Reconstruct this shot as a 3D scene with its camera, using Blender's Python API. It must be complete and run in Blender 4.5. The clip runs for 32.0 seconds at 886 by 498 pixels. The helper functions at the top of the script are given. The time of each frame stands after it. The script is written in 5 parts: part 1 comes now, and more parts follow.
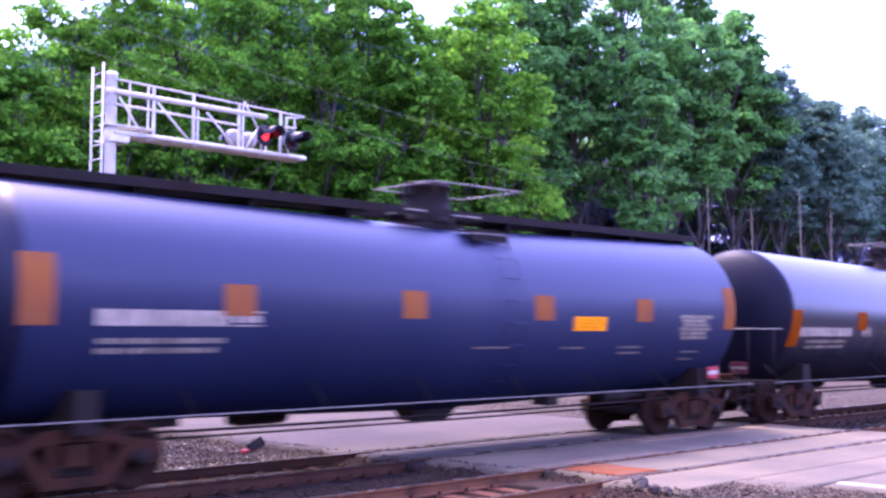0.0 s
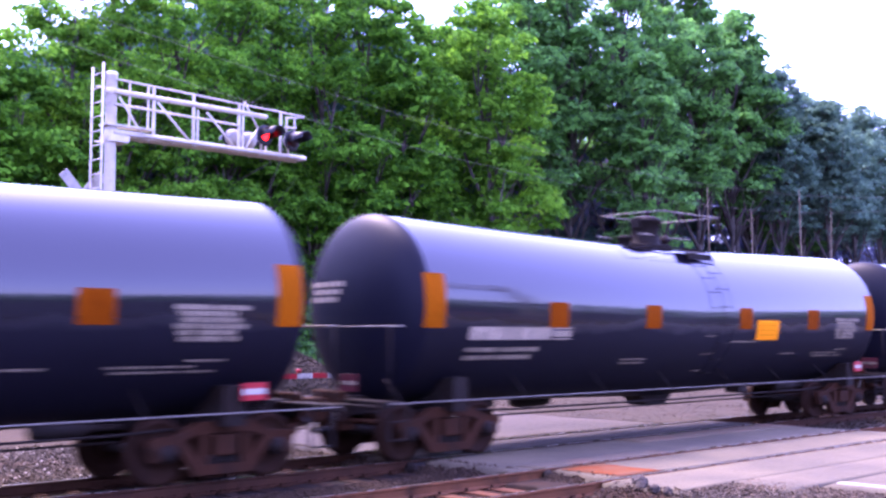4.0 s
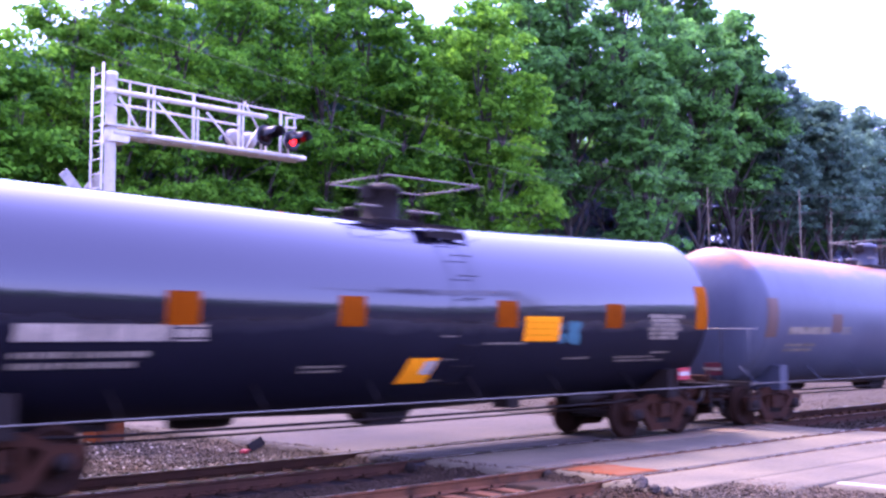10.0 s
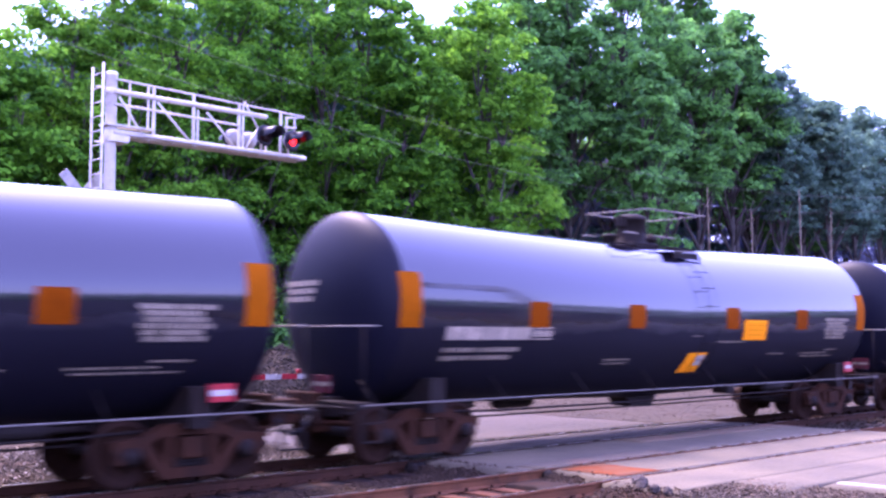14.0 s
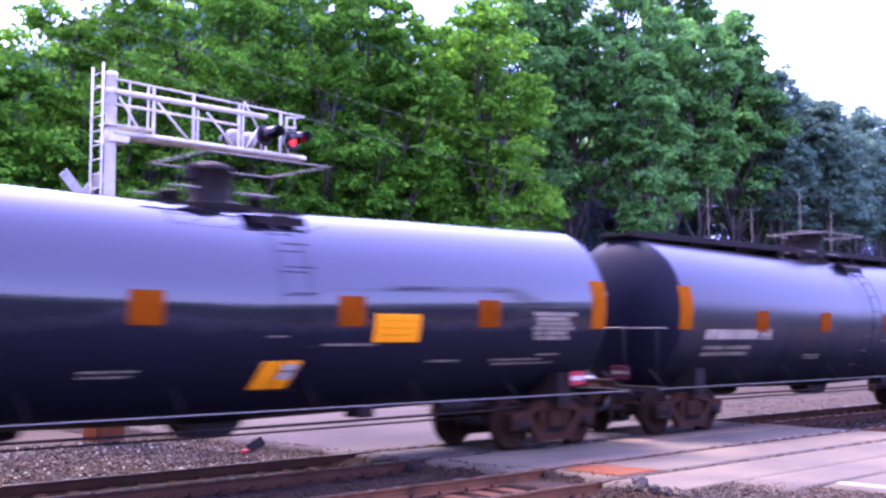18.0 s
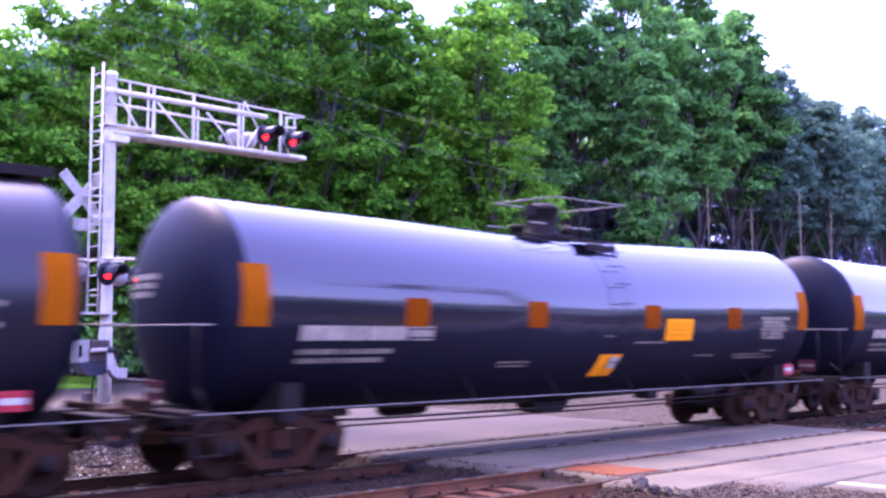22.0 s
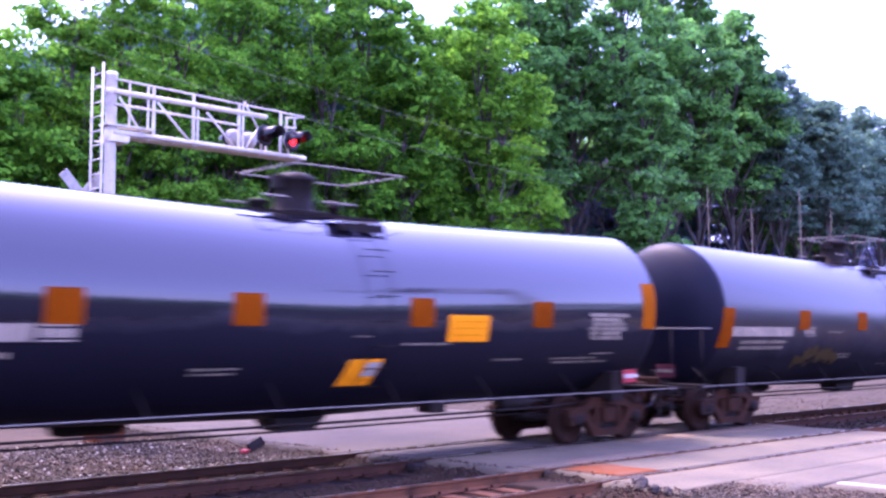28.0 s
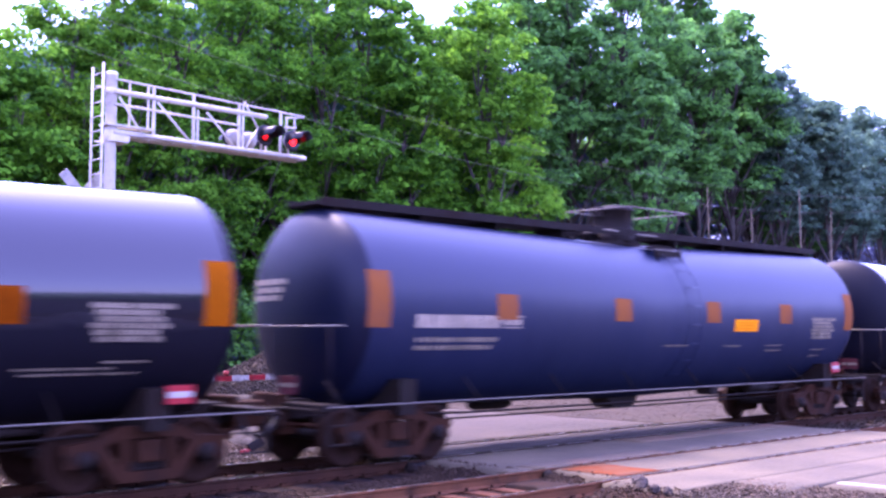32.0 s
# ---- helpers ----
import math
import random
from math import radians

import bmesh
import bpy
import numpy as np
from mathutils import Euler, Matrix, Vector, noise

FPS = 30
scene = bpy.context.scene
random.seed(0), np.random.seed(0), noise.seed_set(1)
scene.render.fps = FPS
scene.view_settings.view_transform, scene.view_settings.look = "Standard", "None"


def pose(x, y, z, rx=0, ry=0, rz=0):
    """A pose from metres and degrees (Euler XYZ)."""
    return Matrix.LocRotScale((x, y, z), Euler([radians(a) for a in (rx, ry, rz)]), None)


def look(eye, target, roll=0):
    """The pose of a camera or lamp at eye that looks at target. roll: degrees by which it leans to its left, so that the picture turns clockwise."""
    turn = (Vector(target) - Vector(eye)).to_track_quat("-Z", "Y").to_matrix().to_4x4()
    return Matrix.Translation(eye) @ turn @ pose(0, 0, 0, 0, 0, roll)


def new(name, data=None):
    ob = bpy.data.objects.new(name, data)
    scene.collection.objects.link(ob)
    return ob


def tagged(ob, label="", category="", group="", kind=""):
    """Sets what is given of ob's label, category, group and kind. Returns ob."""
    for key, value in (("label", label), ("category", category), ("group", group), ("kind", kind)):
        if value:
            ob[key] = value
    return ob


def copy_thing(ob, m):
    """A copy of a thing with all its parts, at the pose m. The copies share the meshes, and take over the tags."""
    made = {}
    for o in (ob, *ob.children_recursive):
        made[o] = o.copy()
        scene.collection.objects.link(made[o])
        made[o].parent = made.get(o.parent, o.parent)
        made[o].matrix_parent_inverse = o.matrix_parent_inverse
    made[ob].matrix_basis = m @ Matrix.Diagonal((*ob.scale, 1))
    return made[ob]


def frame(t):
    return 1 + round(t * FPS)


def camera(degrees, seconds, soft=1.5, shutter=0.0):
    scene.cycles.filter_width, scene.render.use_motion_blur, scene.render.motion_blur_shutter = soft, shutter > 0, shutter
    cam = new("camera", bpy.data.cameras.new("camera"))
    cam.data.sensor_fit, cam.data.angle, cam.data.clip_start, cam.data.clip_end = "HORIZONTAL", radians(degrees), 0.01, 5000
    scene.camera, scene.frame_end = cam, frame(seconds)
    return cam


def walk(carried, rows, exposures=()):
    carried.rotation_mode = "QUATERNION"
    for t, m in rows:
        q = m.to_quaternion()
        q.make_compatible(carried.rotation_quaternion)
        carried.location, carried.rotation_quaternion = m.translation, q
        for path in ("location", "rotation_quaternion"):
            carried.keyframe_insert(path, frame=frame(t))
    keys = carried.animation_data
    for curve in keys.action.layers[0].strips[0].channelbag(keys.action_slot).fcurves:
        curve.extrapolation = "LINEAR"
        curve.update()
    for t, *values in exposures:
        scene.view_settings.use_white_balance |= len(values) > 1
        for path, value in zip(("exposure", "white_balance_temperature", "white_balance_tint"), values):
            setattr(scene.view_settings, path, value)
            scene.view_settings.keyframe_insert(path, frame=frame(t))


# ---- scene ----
TAU = 2 * math.pi
FIRST_CAR, LAST_CAR, PITCH = -21, 11, 18.1
TRACK_GAP = 3.81


def shift(t):
    """How far along the track a car stands from its place at 22 s."""
    lag = ((0, .134), (1, .110), (3, .086), (6, .059), (9, .033), (11, .019), (13, .003), (17, -.001), (20, -.003),
           (22, -.001), (24, .004), (26, .018), (28, .036), (30, .055), (32, .075))
    return PITCH * float(np.interp(t, [a for a, b in lag], [b for a, b in lag])) - 16.2011 * (t - 22)


# ---- camera ----
cam = camera(43.92, 32.0, soft=2.6, shutter=0.36)
EYE = (0.0, -14.495, 2.06)
VIEW = look(EYE, (EYE[0] + 68.488, EYE[1] + 72.446, EYE[2] + 7.81), 0.0)
walk(cam, [(0, VIEW), (32, VIEW)], exposures=[(0, 4.03, 5480, 59.5), (32, 4.03, 5480, 59.5)])

# ---- world, sun ----
SUN_EL, SUN_AZ = radians(58), radians(5)
world = bpy.data.worlds.new("sky")
scene.world = world
world.use_nodes = True
wn = world.node_tree
sky = wn.nodes.new("ShaderNodeTexSky")
sky.sky_type, sky.sun_disc, sky.sun_elevation, sky.sun_rotation = "NISHITA", False, SUN_EL, SUN_AZ
sky.air_density, sky.dust_density, sky.ozone_density = 1.1, 1.5, 3.0
veil = wn.nodes.new("ShaderNodeMix")  # thin even cloud over the whole sky
veil.data_type = "RGBA"
veil.inputs["Factor"].default_value = 0.78
veil.inputs["B"].default_value = (1.27, 1.35, 2.62, 1)
wn.links.new(sky.outputs["Color"], veil.inputs["A"])
wn.links.new(veil.outputs["Result"], wn.nodes["Background"].inputs["Color"])
wn.nodes["Background"].inputs["Strength"].default_value = 0.15
sun = new("sun", bpy.data.lights.new("sun", "SUN"))
sun.data.energy, sun.data.angle, sun.data.color = 1.05, radians(20), (1.0, 0.87, 0.62)
sun.matrix_world = look((math.sin(SUN_AZ) * math.cos(SUN_EL) * 100, math.cos(SUN_AZ) * math.cos(SUN_EL) * 100, math.sin(SUN_EL) * 100), (0, 0, 0))


# ---- materials ----
def surface(name, dark, light, rough=(0.5, 0.7), big=1.5, fine=30.0, bump=0.15, metal=0.0, coat=0.0, stain=None,
            stain_scale=0.8, stain_amount=0.5, stretch=(1, 1, 1), each=0.0, contrast=0.25, gloss=0.2, crown=None, island=0.0, dull_low=None):
    """A worn surface: two colours mixed at two scales, an optional stain, uneven gloss and fine relief."""
    m = bpy.data.materials.new(name)
    m.use_nodes = True
    t = m.node_tree
    b = t.nodes["Principled BSDF"]

    def node(kind, **put):
        n = t.nodes.new(kind)
        for k, v in put.items():
            n.inputs[k].default_value = v
        return n

    co = t.nodes.new("ShaderNodeTexCoord")
    mp = node("ShaderNodeMapping", Scale=stretch)
    t.links.new(co.outputs["Object"], mp.inputs["Vector"])
    n1 = node("ShaderNodeTexNoise", Scale=big, Detail=5.0, Roughness=0.6)
    n2 = node("ShaderNodeTexNoise", Scale=fine, Detail=3.0, Roughness=0.7)
    for n in (n1, n2):
        t.links.new(mp.outputs["Vector"], n.inputs["Vector"])
    add = t.nodes.new("ShaderNodeMath")
    add.operation = "MULTIPLY_ADD"
    add.inputs[1].default_value = 0.55
    t.links.new(n1.outputs["Fac"], add.inputs[0])
    half = t.nodes.new("ShaderNodeMath")
    half.operation = "MULTIPLY"
    half.inputs[1].default_value = 0.45
    t.links.new(n2.outputs["Fac"], half.inputs[0])
    t.links.new(half.outputs[0], add.inputs[2])
    ramp = t.nodes.new("ShaderNodeValToRGB")
    ramp.color_ramp.elements[0].position, ramp.color_ramp.elements[1].position = 0.5 - contrast, 0.5 + contrast
    ramp.color_ramp.elements[0].color, ramp.color_ramp.elements[1].color = (*dark, 1), (*light, 1)
    t.links.new(add.outputs[0], ramp.inputs["Fac"])
    color = ramp.outputs["Color"]
    if stain:
        n3 = node("ShaderNodeTexNoise", Scale=stain_scale, Detail=6.0, Roughness=0.65)
        t.links.new(mp.outputs["Vector"], n3.inputs["Vector"])
        r3 = t.nodes.new("ShaderNodeValToRGB")
        r3.color_ramp.elements[0].position, r3.color_ramp.elements[1].position = 0.62 - 0.3 * stain_amount, 0.72
        t.links.new(n3.outputs["Fac"], r3.inputs["Fac"])
        mix = t.nodes.new("ShaderNodeMix")
        mix.data_type = "RGBA"
        mix.inputs["B"].default_value = (*stain, 1)
        t.links.new(r3.outputs["Color"], mix.inputs["Factor"])
        t.links.new(color, mix.inputs["A"])
        color = mix.outputs["Result"]
    if crown:
        sep = t.nodes.new("ShaderNodeSeparateXYZ")
        t.links.new(co.outputs["Object"], sep.inputs[0])
        hi = t.nodes.new("ShaderNodeMapRange")
        hi.inputs["From Min"].default_value, hi.inputs["From Max"].default_value = crown[1:]
        t.links.new(sep.outputs["Z"], hi.inputs["Value"])
        mp2 = node("ShaderNodeMapping", Scale=(.35, 1.2, .8))
        t.links.new(co.outputs["Object"], mp2.inputs["Vector"])
        n4 = node("ShaderNodeTexNoise", Scale=1.3, Detail=7.0, Roughness=0.7)
        t.links.new(mp2.outputs["Vector"], n4.inputs["Vector"])
        r4 = t.nodes.new("ShaderNodeMath")
        r4.operation = "ADD"
        t.links.new(n4.outputs["Fac"], r4.inputs[0])
        t.links.new(hi.outputs["Result"], r4.inputs[1])
        r5 = t.nodes.new("ShaderNodeMapRange")
        r5.inputs["From Min"].default_value, r5.inputs["From Max"].default_value = .95, 1.3
        t.links.new(r4.outputs[0], r5.inputs["Value"])
        mix = t.nodes.new("ShaderNodeMix")
        mix.data_type = "RGBA"
        mix.inputs["B"].default_value = (*crown[0], 1)
        t.links.new(r5.outputs["Result"], mix.inputs["Factor"])
        t.links.new(color, mix.inputs["A"])
        color = mix.outputs["Result"]
    if island:
        geo = t.nodes.new("ShaderNodeNewGeometry")
        hsv2 = t.nodes.new("ShaderNodeHueSaturation")
        rng2 = t.nodes.new("ShaderNodeMapRange")
        rng2.inputs["To Min"].default_value, rng2.inputs["To Max"].default_value = 1 - island, 1 + island
        t.links.new(geo.outputs["Random Per Island"], rng2.inputs["Value"])
        t.links.new(rng2.outputs["Result"], hsv2.inputs["Value"])
        t.links.new(color, hsv2.inputs["Color"])
        color = hsv2.outputs["Color"]
    if each:
        info = t.nodes.new("ShaderNodeObjectInfo")
        hsv = t.nodes.new("ShaderNodeHueSaturation")
        rng = t.nodes.new("ShaderNodeMapRange")
        rng.inputs["To Min"].default_value, rng.inputs["To Max"].default_value = 1 - each, 1 + each
        t.links.new(info.outputs["Random"], rng.inputs["Value"])
        t.links.new(rng.outputs["Result"], hsv.inputs["Value"])
        t.links.new(color, hsv.inputs["Color"])
        color = hsv.outputs["Color"]
    t.links.new(color, b.inputs["Base Color"])
    rr = t.nodes.new("ShaderNodeMapRange")
    rr.inputs["To Min"].default_value, rr.inputs["To Max"].default_value = rough
    t.links.new(n1.outputs["Fac"], rr.inputs["Value"])
    if dull_low:  # gloss cut towards the bottom, darkening what the lower half mirrors
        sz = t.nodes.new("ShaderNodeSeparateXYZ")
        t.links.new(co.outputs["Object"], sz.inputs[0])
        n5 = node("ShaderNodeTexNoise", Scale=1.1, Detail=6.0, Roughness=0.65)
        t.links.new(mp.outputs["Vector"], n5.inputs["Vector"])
        edge = t.nodes.new("ShaderNodeMath")  # ragged, streaky upper edge of the dulled part
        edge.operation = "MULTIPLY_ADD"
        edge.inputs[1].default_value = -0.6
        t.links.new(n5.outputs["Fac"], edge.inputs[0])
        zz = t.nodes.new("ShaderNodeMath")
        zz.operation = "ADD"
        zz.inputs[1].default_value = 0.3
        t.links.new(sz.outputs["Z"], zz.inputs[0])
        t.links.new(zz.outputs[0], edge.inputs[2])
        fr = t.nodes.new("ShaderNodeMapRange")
        fr.inputs["From Min"].default_value, fr.inputs["From Max"].default_value = dull_low
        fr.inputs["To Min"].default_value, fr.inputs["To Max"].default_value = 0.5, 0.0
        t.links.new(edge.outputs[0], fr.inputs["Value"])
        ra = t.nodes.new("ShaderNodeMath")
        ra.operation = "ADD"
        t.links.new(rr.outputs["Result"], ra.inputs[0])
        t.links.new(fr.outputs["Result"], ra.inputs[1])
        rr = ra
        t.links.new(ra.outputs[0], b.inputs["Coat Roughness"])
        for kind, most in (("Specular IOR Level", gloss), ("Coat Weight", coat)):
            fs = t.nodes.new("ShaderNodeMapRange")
            fs.inputs["From Min"].default_value, fs.inputs["From Max"].default_value = dull_low
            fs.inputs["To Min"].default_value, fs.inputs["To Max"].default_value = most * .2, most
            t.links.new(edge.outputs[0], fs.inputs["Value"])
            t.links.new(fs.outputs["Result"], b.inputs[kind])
    t.links.new(rr.outputs[0], b.inputs["Roughness"])
    b.inputs["Metallic"].default_value = metal
    b.inputs["Coat Weight"].default_value = coat
    b.inputs["Specular IOR Level"].default_value = gloss
    b.inputs["Coat Roughness"].default_value = 0.08
    if bump:
        bp = node("ShaderNodeBump", Strength=bump, Distance=0.02)
        t.links.new(n2.outputs["Fac"], bp.inputs["Height"])
        t.links.new(bp.outputs["Normal"], b.inputs["Normal"])
    return m


def glow(name, color, strength):
    m = bpy.data.materials.new(name)
    m.use_nodes = True
    b = m.node_tree.nodes["Principled BSDF"]
    b.inputs["Base Color"].default_value = (*color, 1)
    b.inputs["Emission Color"].default_value = (*color, 1)
    b.inputs["Emission Strength"].default_value = strength
    return m


def foliage(name, dark, light, thin=0.35):
    """Leaves: a colour that differs from leaf to leaf and from branch to branch, some light passing through."""
    m = bpy.data.materials.new(name)
    m.use_nodes = True
    t = m.node_tree
    b = t.nodes["Principled BSDF"]
    geo = t.nodes.new("ShaderNodeNewGeometry")
    co = t.nodes.new("ShaderNodeTexCoord")
    n = t.nodes.new("ShaderNodeTexNoise")
    n.inputs["Scale"].default_value, n.inputs["Detail"].default_value = 0.5, 4.0
    t.links.new(co.outputs["Object"], n.inputs["Vector"])
    a = t.nodes.new("ShaderNodeMath")
    a.operation = "MULTIPLY_ADD"
    a.inputs[1].default_value = 0.45
    t.links.new(geo.outputs["Random Per Island"], a.inputs[0])
    s = t.nodes.new("ShaderNodeMath")
    s.operation = "MULTIPLY"
    s.inputs[1].default_value = 0.55
    t.links.new(n.outputs["Fac"], s.inputs[0])
    t.links.new(s.outputs[0], a.inputs[2])
    r = t.nodes.new("ShaderNodeValToRGB")
    r.color_ramp.elements[0].position, r.color_ramp.elements[1].position = 0.25, 0.75
    r.color_ramp.elements[0].color, r.color_ramp.elements[1].color = (*dark, 1), (*light, 1)
    t.links.new(a.outputs[0], r.inputs["Fac"])
    t.links.new(r.outputs["Color"], b.inputs["Base Color"])
    b.inputs["Roughness"].default_value = 0.55
    b.inputs["Specular IOR Level"].default_value = 0.02
    tr = t.nodes.new("ShaderNodeBsdfTranslucent")
    t.links.new(r.outputs["Color"], tr.inputs["Color"])
    mix = t.nodes.new("ShaderNodeMixShader")
    mix.inputs["Fac"].default_value = thin
    t.links.new(b.outputs[0], mix.inputs[1])
    t.links.new(tr.outputs[0], mix.inputs[2])
    t.links.new(mix.outputs[0], t.nodes["Material Output"].inputs["Surface"])
    return m


M_GLOSS = surface("black_gloss_paint", (.0028, .0026, .005), (.0046, .0043, .0078), (.08, .15), .9, 1.5, .1, coat=.16, gloss=.55, dull_low=(2.1, 2.4), stretch=(.55, 1, 1))
M_SATIN = surface("black_satin_paint", (.005, .0045, .0062), (.0095, .0083, .0108), (.26, .36), .5, 5, .03, coat=.0, gloss=.34, dull_low=(1.5, 2.2), stain=(.012, .0105, .013), stain_scale=.5, stretch=(1, 1, .3))
# tank ends: less gloss than the shells, and darker on grey and blue cars
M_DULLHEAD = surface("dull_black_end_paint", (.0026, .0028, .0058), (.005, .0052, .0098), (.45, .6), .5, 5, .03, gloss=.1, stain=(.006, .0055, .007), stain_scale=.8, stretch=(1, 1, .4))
M_GREYHEAD = surface("dirty_dark_grey_end_paint", (.009, .01, .014), (.018, .019, .025), (.4, .55), .8, 8, .05, gloss=.3, stain=(.03, .022, .018), stain_scale=1.0)
M_BLUE = surface("dark_blue_paint", (.0042, .0076, .0212), (.0062, .0106, .0298), (.38, .48), .4, 6, .03, gloss=.33, coat=.0, dull_low=(1.0, 2.8), stain=(.0064, .0104, .0285), stain_scale=.4, stretch=(1, 1, .3))
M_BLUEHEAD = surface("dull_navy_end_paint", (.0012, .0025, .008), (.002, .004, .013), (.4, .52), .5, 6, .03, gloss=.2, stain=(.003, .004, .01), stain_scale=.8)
M_GREY = surface("grey_weathered_paint", (.043, .043, .052), (.066, .065, .077), (.35, .52), .5, 8, .05, gloss=.15, stain=(.036, .031, .034), stain_scale=.7, stretch=(1, 1, .25), crown=((.2, .126, .05), 2.5, 3.75))
M_PALEGREY = surface("pale_blue_grey_paint", (.043, .048, .059), (.066, .073, .087), (.36, .5), .5, 8, .04, gloss=.2, stain=(.045, .048, .062), stain_scale=.7, stretch=(1, 1, .25), crown=((.21, .1, .04), 3.15, 4.05))
M_GREYTRIM = surface("grey_fittings_paint", (.0246, .0274, .0353), (.041, .0443, .0529), (.4, .6), 2, 20, .1)
M_FRAME = surface("black_underframe_paint", (.0085, .0067, .0052), (.0165, .0128, .0096), (.6, .8), 2, 30, .2, gloss=.07, stain=(.011, .005, .0028), stain_scale=2)
M_RUSTY = surface("rust_brown_cast_steel", (.02, .008, .0036), (.042, .016, .0068), (.65, .9), 3, 40, .3, gloss=.06, stain=(.013, .0078, .005), stain_scale=3)
M_WHEEL = surface("red_brown_wheel_steel", (.0125, .006, .0032), (.027, .0118, .0058), (.65, .9), 3, 40, .2, gloss=.06, stain=(.011, .006, .004), stain_scale=3)
M_STEEL = surface("worn_steel", (.1025, .1014, .0881), (.205, .2027, .1763), (.22, .4), 4, 60, .05, metal=1.0)
M_RAIL = surface("rail_steel_rusty", (.07, .028, .011), (.14, .058, .024), (.55, .8), 3, 30, .2, gloss=.06, stain=(.03, .015, .008), stain_scale=2)
# rail and tie colours of track 1, darkened for the train's shade
M_DARKRAIL = surface("oil_dark_rail_steel", (.018, .0082, .0045), (.044, .019, .0098), (.55, .8), 3, 30, .2, gloss=.06, stain=(.045, .019, .009), stain_scale=2)
M_DARKTIE = surface("oil_stained_timber", (.012, .008, .006), (.035, .019, .011), (.8, .95), 3, 40, .4, gloss=.05, stretch=(1, .2, 1), each=.25)
M_WHITESTONE = surface("white_limestone_chips", (.2, .168, .12), (.3, .255, .185), (.8, .95), 2, 20, .1, gloss=.05, island=.5)
M_RAILTOP = surface("rail_head_polished", (.123, .1225, .1058), (.205, .2069, .1834), (.2, .35), 2, 40, .03, metal=.9)
M_ORANGE = surface("orange_reflective_sheet", (.155, .03, 0), (.19, .04, 0), (.7, .8), 2, 25, .03, gloss=.02, stain=(.12, .022, 0), stain_scale=2)
M_STRIPE = surface("bright_orange_end_panel", (.235, .054, 0), (.285, .07, 0), (.7, .8), 2, 25, .03, gloss=.02, stain=(.18, .045, 0), stain_scale=2)
M_PALEORANGE = surface("sun_paled_orange_sheet", (.18, .058, .013), (.215, .073, .019), (.6, .75), 2, 25, .03, gloss=.03, stain=(.15, .055, .024), stain_scale=2)
M_FADED = surface("faded_orange_sheet", (.072, .04, .023), (.098, .054, .031), (.5, .7), 2, 25, .05, stain=(.075, .045, .03), stain_scale=2)
M_OCHRE = surface("faded_ochre_sheet", (.0574, .0359, .0159), (.082, .0507, .0212), (.5, .7), 2, 25, .05, stain=(.0738, .0549, .0353), stain_scale=2)
M_YELLOW = surface("yellow_placard_paint", (.64, .2, 0), (.74, .245, 0), (.7, .8), 3, 25, .03, gloss=.02)
M_AMBERPRINT = surface("amber_print", (.42, .14, 0), (.48, .17, 0), (.7, .8), 3, 25, .03, gloss=.02)
M_WHITE = surface("white_stencil_paint", (.24, .23, .18), (.36, .35, .28), (.5, .7), 3, 25, .03, gloss=.1, stain=(.16, .155, .125), stain_scale=4)
M_STENCIL = surface("dirty_white_stencil", (.15, .125, .08), (.22, .185, .12), (.6, .8), 3, 25, .03, gloss=.1, stain=(.065, .055, .033), stain_scale=4)
M_BAND = surface("worn_white_number_paint", (.24, .2, .13), (.34, .288, .19), (.6, .8), 3, 9, .03, gloss=.1, stain=(.15, .125, .085), stain_scale=2.6, stain_amount=.7)
M_RED = surface("red_sheet", (.205, .0084, .0106), (.2665, .0169, .0176), (.4, .55), 3, 25, .03)
M_DARKRED = surface("sooty_red_sheet", (.045, .0055, .008), (.075, .01, .013), (.5, .65), 3, 25, .03)
M_GALV = surface("galvanised_aluminium", (.38, .36, .28), (.52, .49, .385), (.45, .6), 2, 40, .05, metal=.1, stain=(.3, .275, .215), stain_scale=3)
M_BLACKHEAD = surface("black_enamel", (.0049, .0051, .0056), (.0123, .0127, .0141), (.35, .5), 3, 30, .05)
M_ASPHALT = surface("sun_bleached_asphalt", (.064, .05, .026), (.12, .096, .05), (.8, .95), .5, 60, .3, stain=(.043, .0355, .0215), stain_scale=.35, stain_amount=.7)
# asphalt beyond the tracks, darker than the panels before them
M_FARASPHALT = surface("grey_worn_asphalt", (.036, .0268, .0165), (.066, .0505, .0315), (.8, .95), .5, 60, .3, stain=(.026, .021, .0138), stain_scale=.35, stain_amount=.7)
# asphalt darkened for the train's shade; the broken lumps share the colour
M_TRACKASPHALT = surface("oil_darkened_asphalt", (.03, .0225, .0155), (.058, .045, .031), (.8, .95), .6, 60, .3, stain=(.02, .016, .012), stain_scale=.6, stain_amount=.7)
M_YARD = surface("dark_worn_asphalt", (.0115, .011, .0106), (.0225, .022, .0205), (.8, .95), .5, 50, .3, stain=(.0164, .0148, .0123), stain_scale=.4)
M_TAR = surface("dark_flangeway_tar", (.0103, .0093, .0088), (.0246, .0211, .0194), (.6, .8), 2, 40, .3)
M_RUSTPLATE = surface("rust_stained_panel", (.1, .022, .004), (.15, .038, .008), (.7, .85), 1.2, 30, .15, gloss=.02, stain=(.105, .066, .038), stain_scale=2.2, stain_amount=.8)
M_GRAVEL = surface("grey_gravel", (.024, .0175, .0115), (.055, .041, .026), (.8, .95), 1.2, 18, .9, gloss=.05, stain=(.055, .038, .023), stain_scale=.7)
M_STONE = surface("crushed_stone", (.013, .0098, .0068), (.11, .086, .055), (.75, .95), .7, 9, .2, gloss=.05, stain=(.09, .06, .034), stain_scale=.6, island=.5)
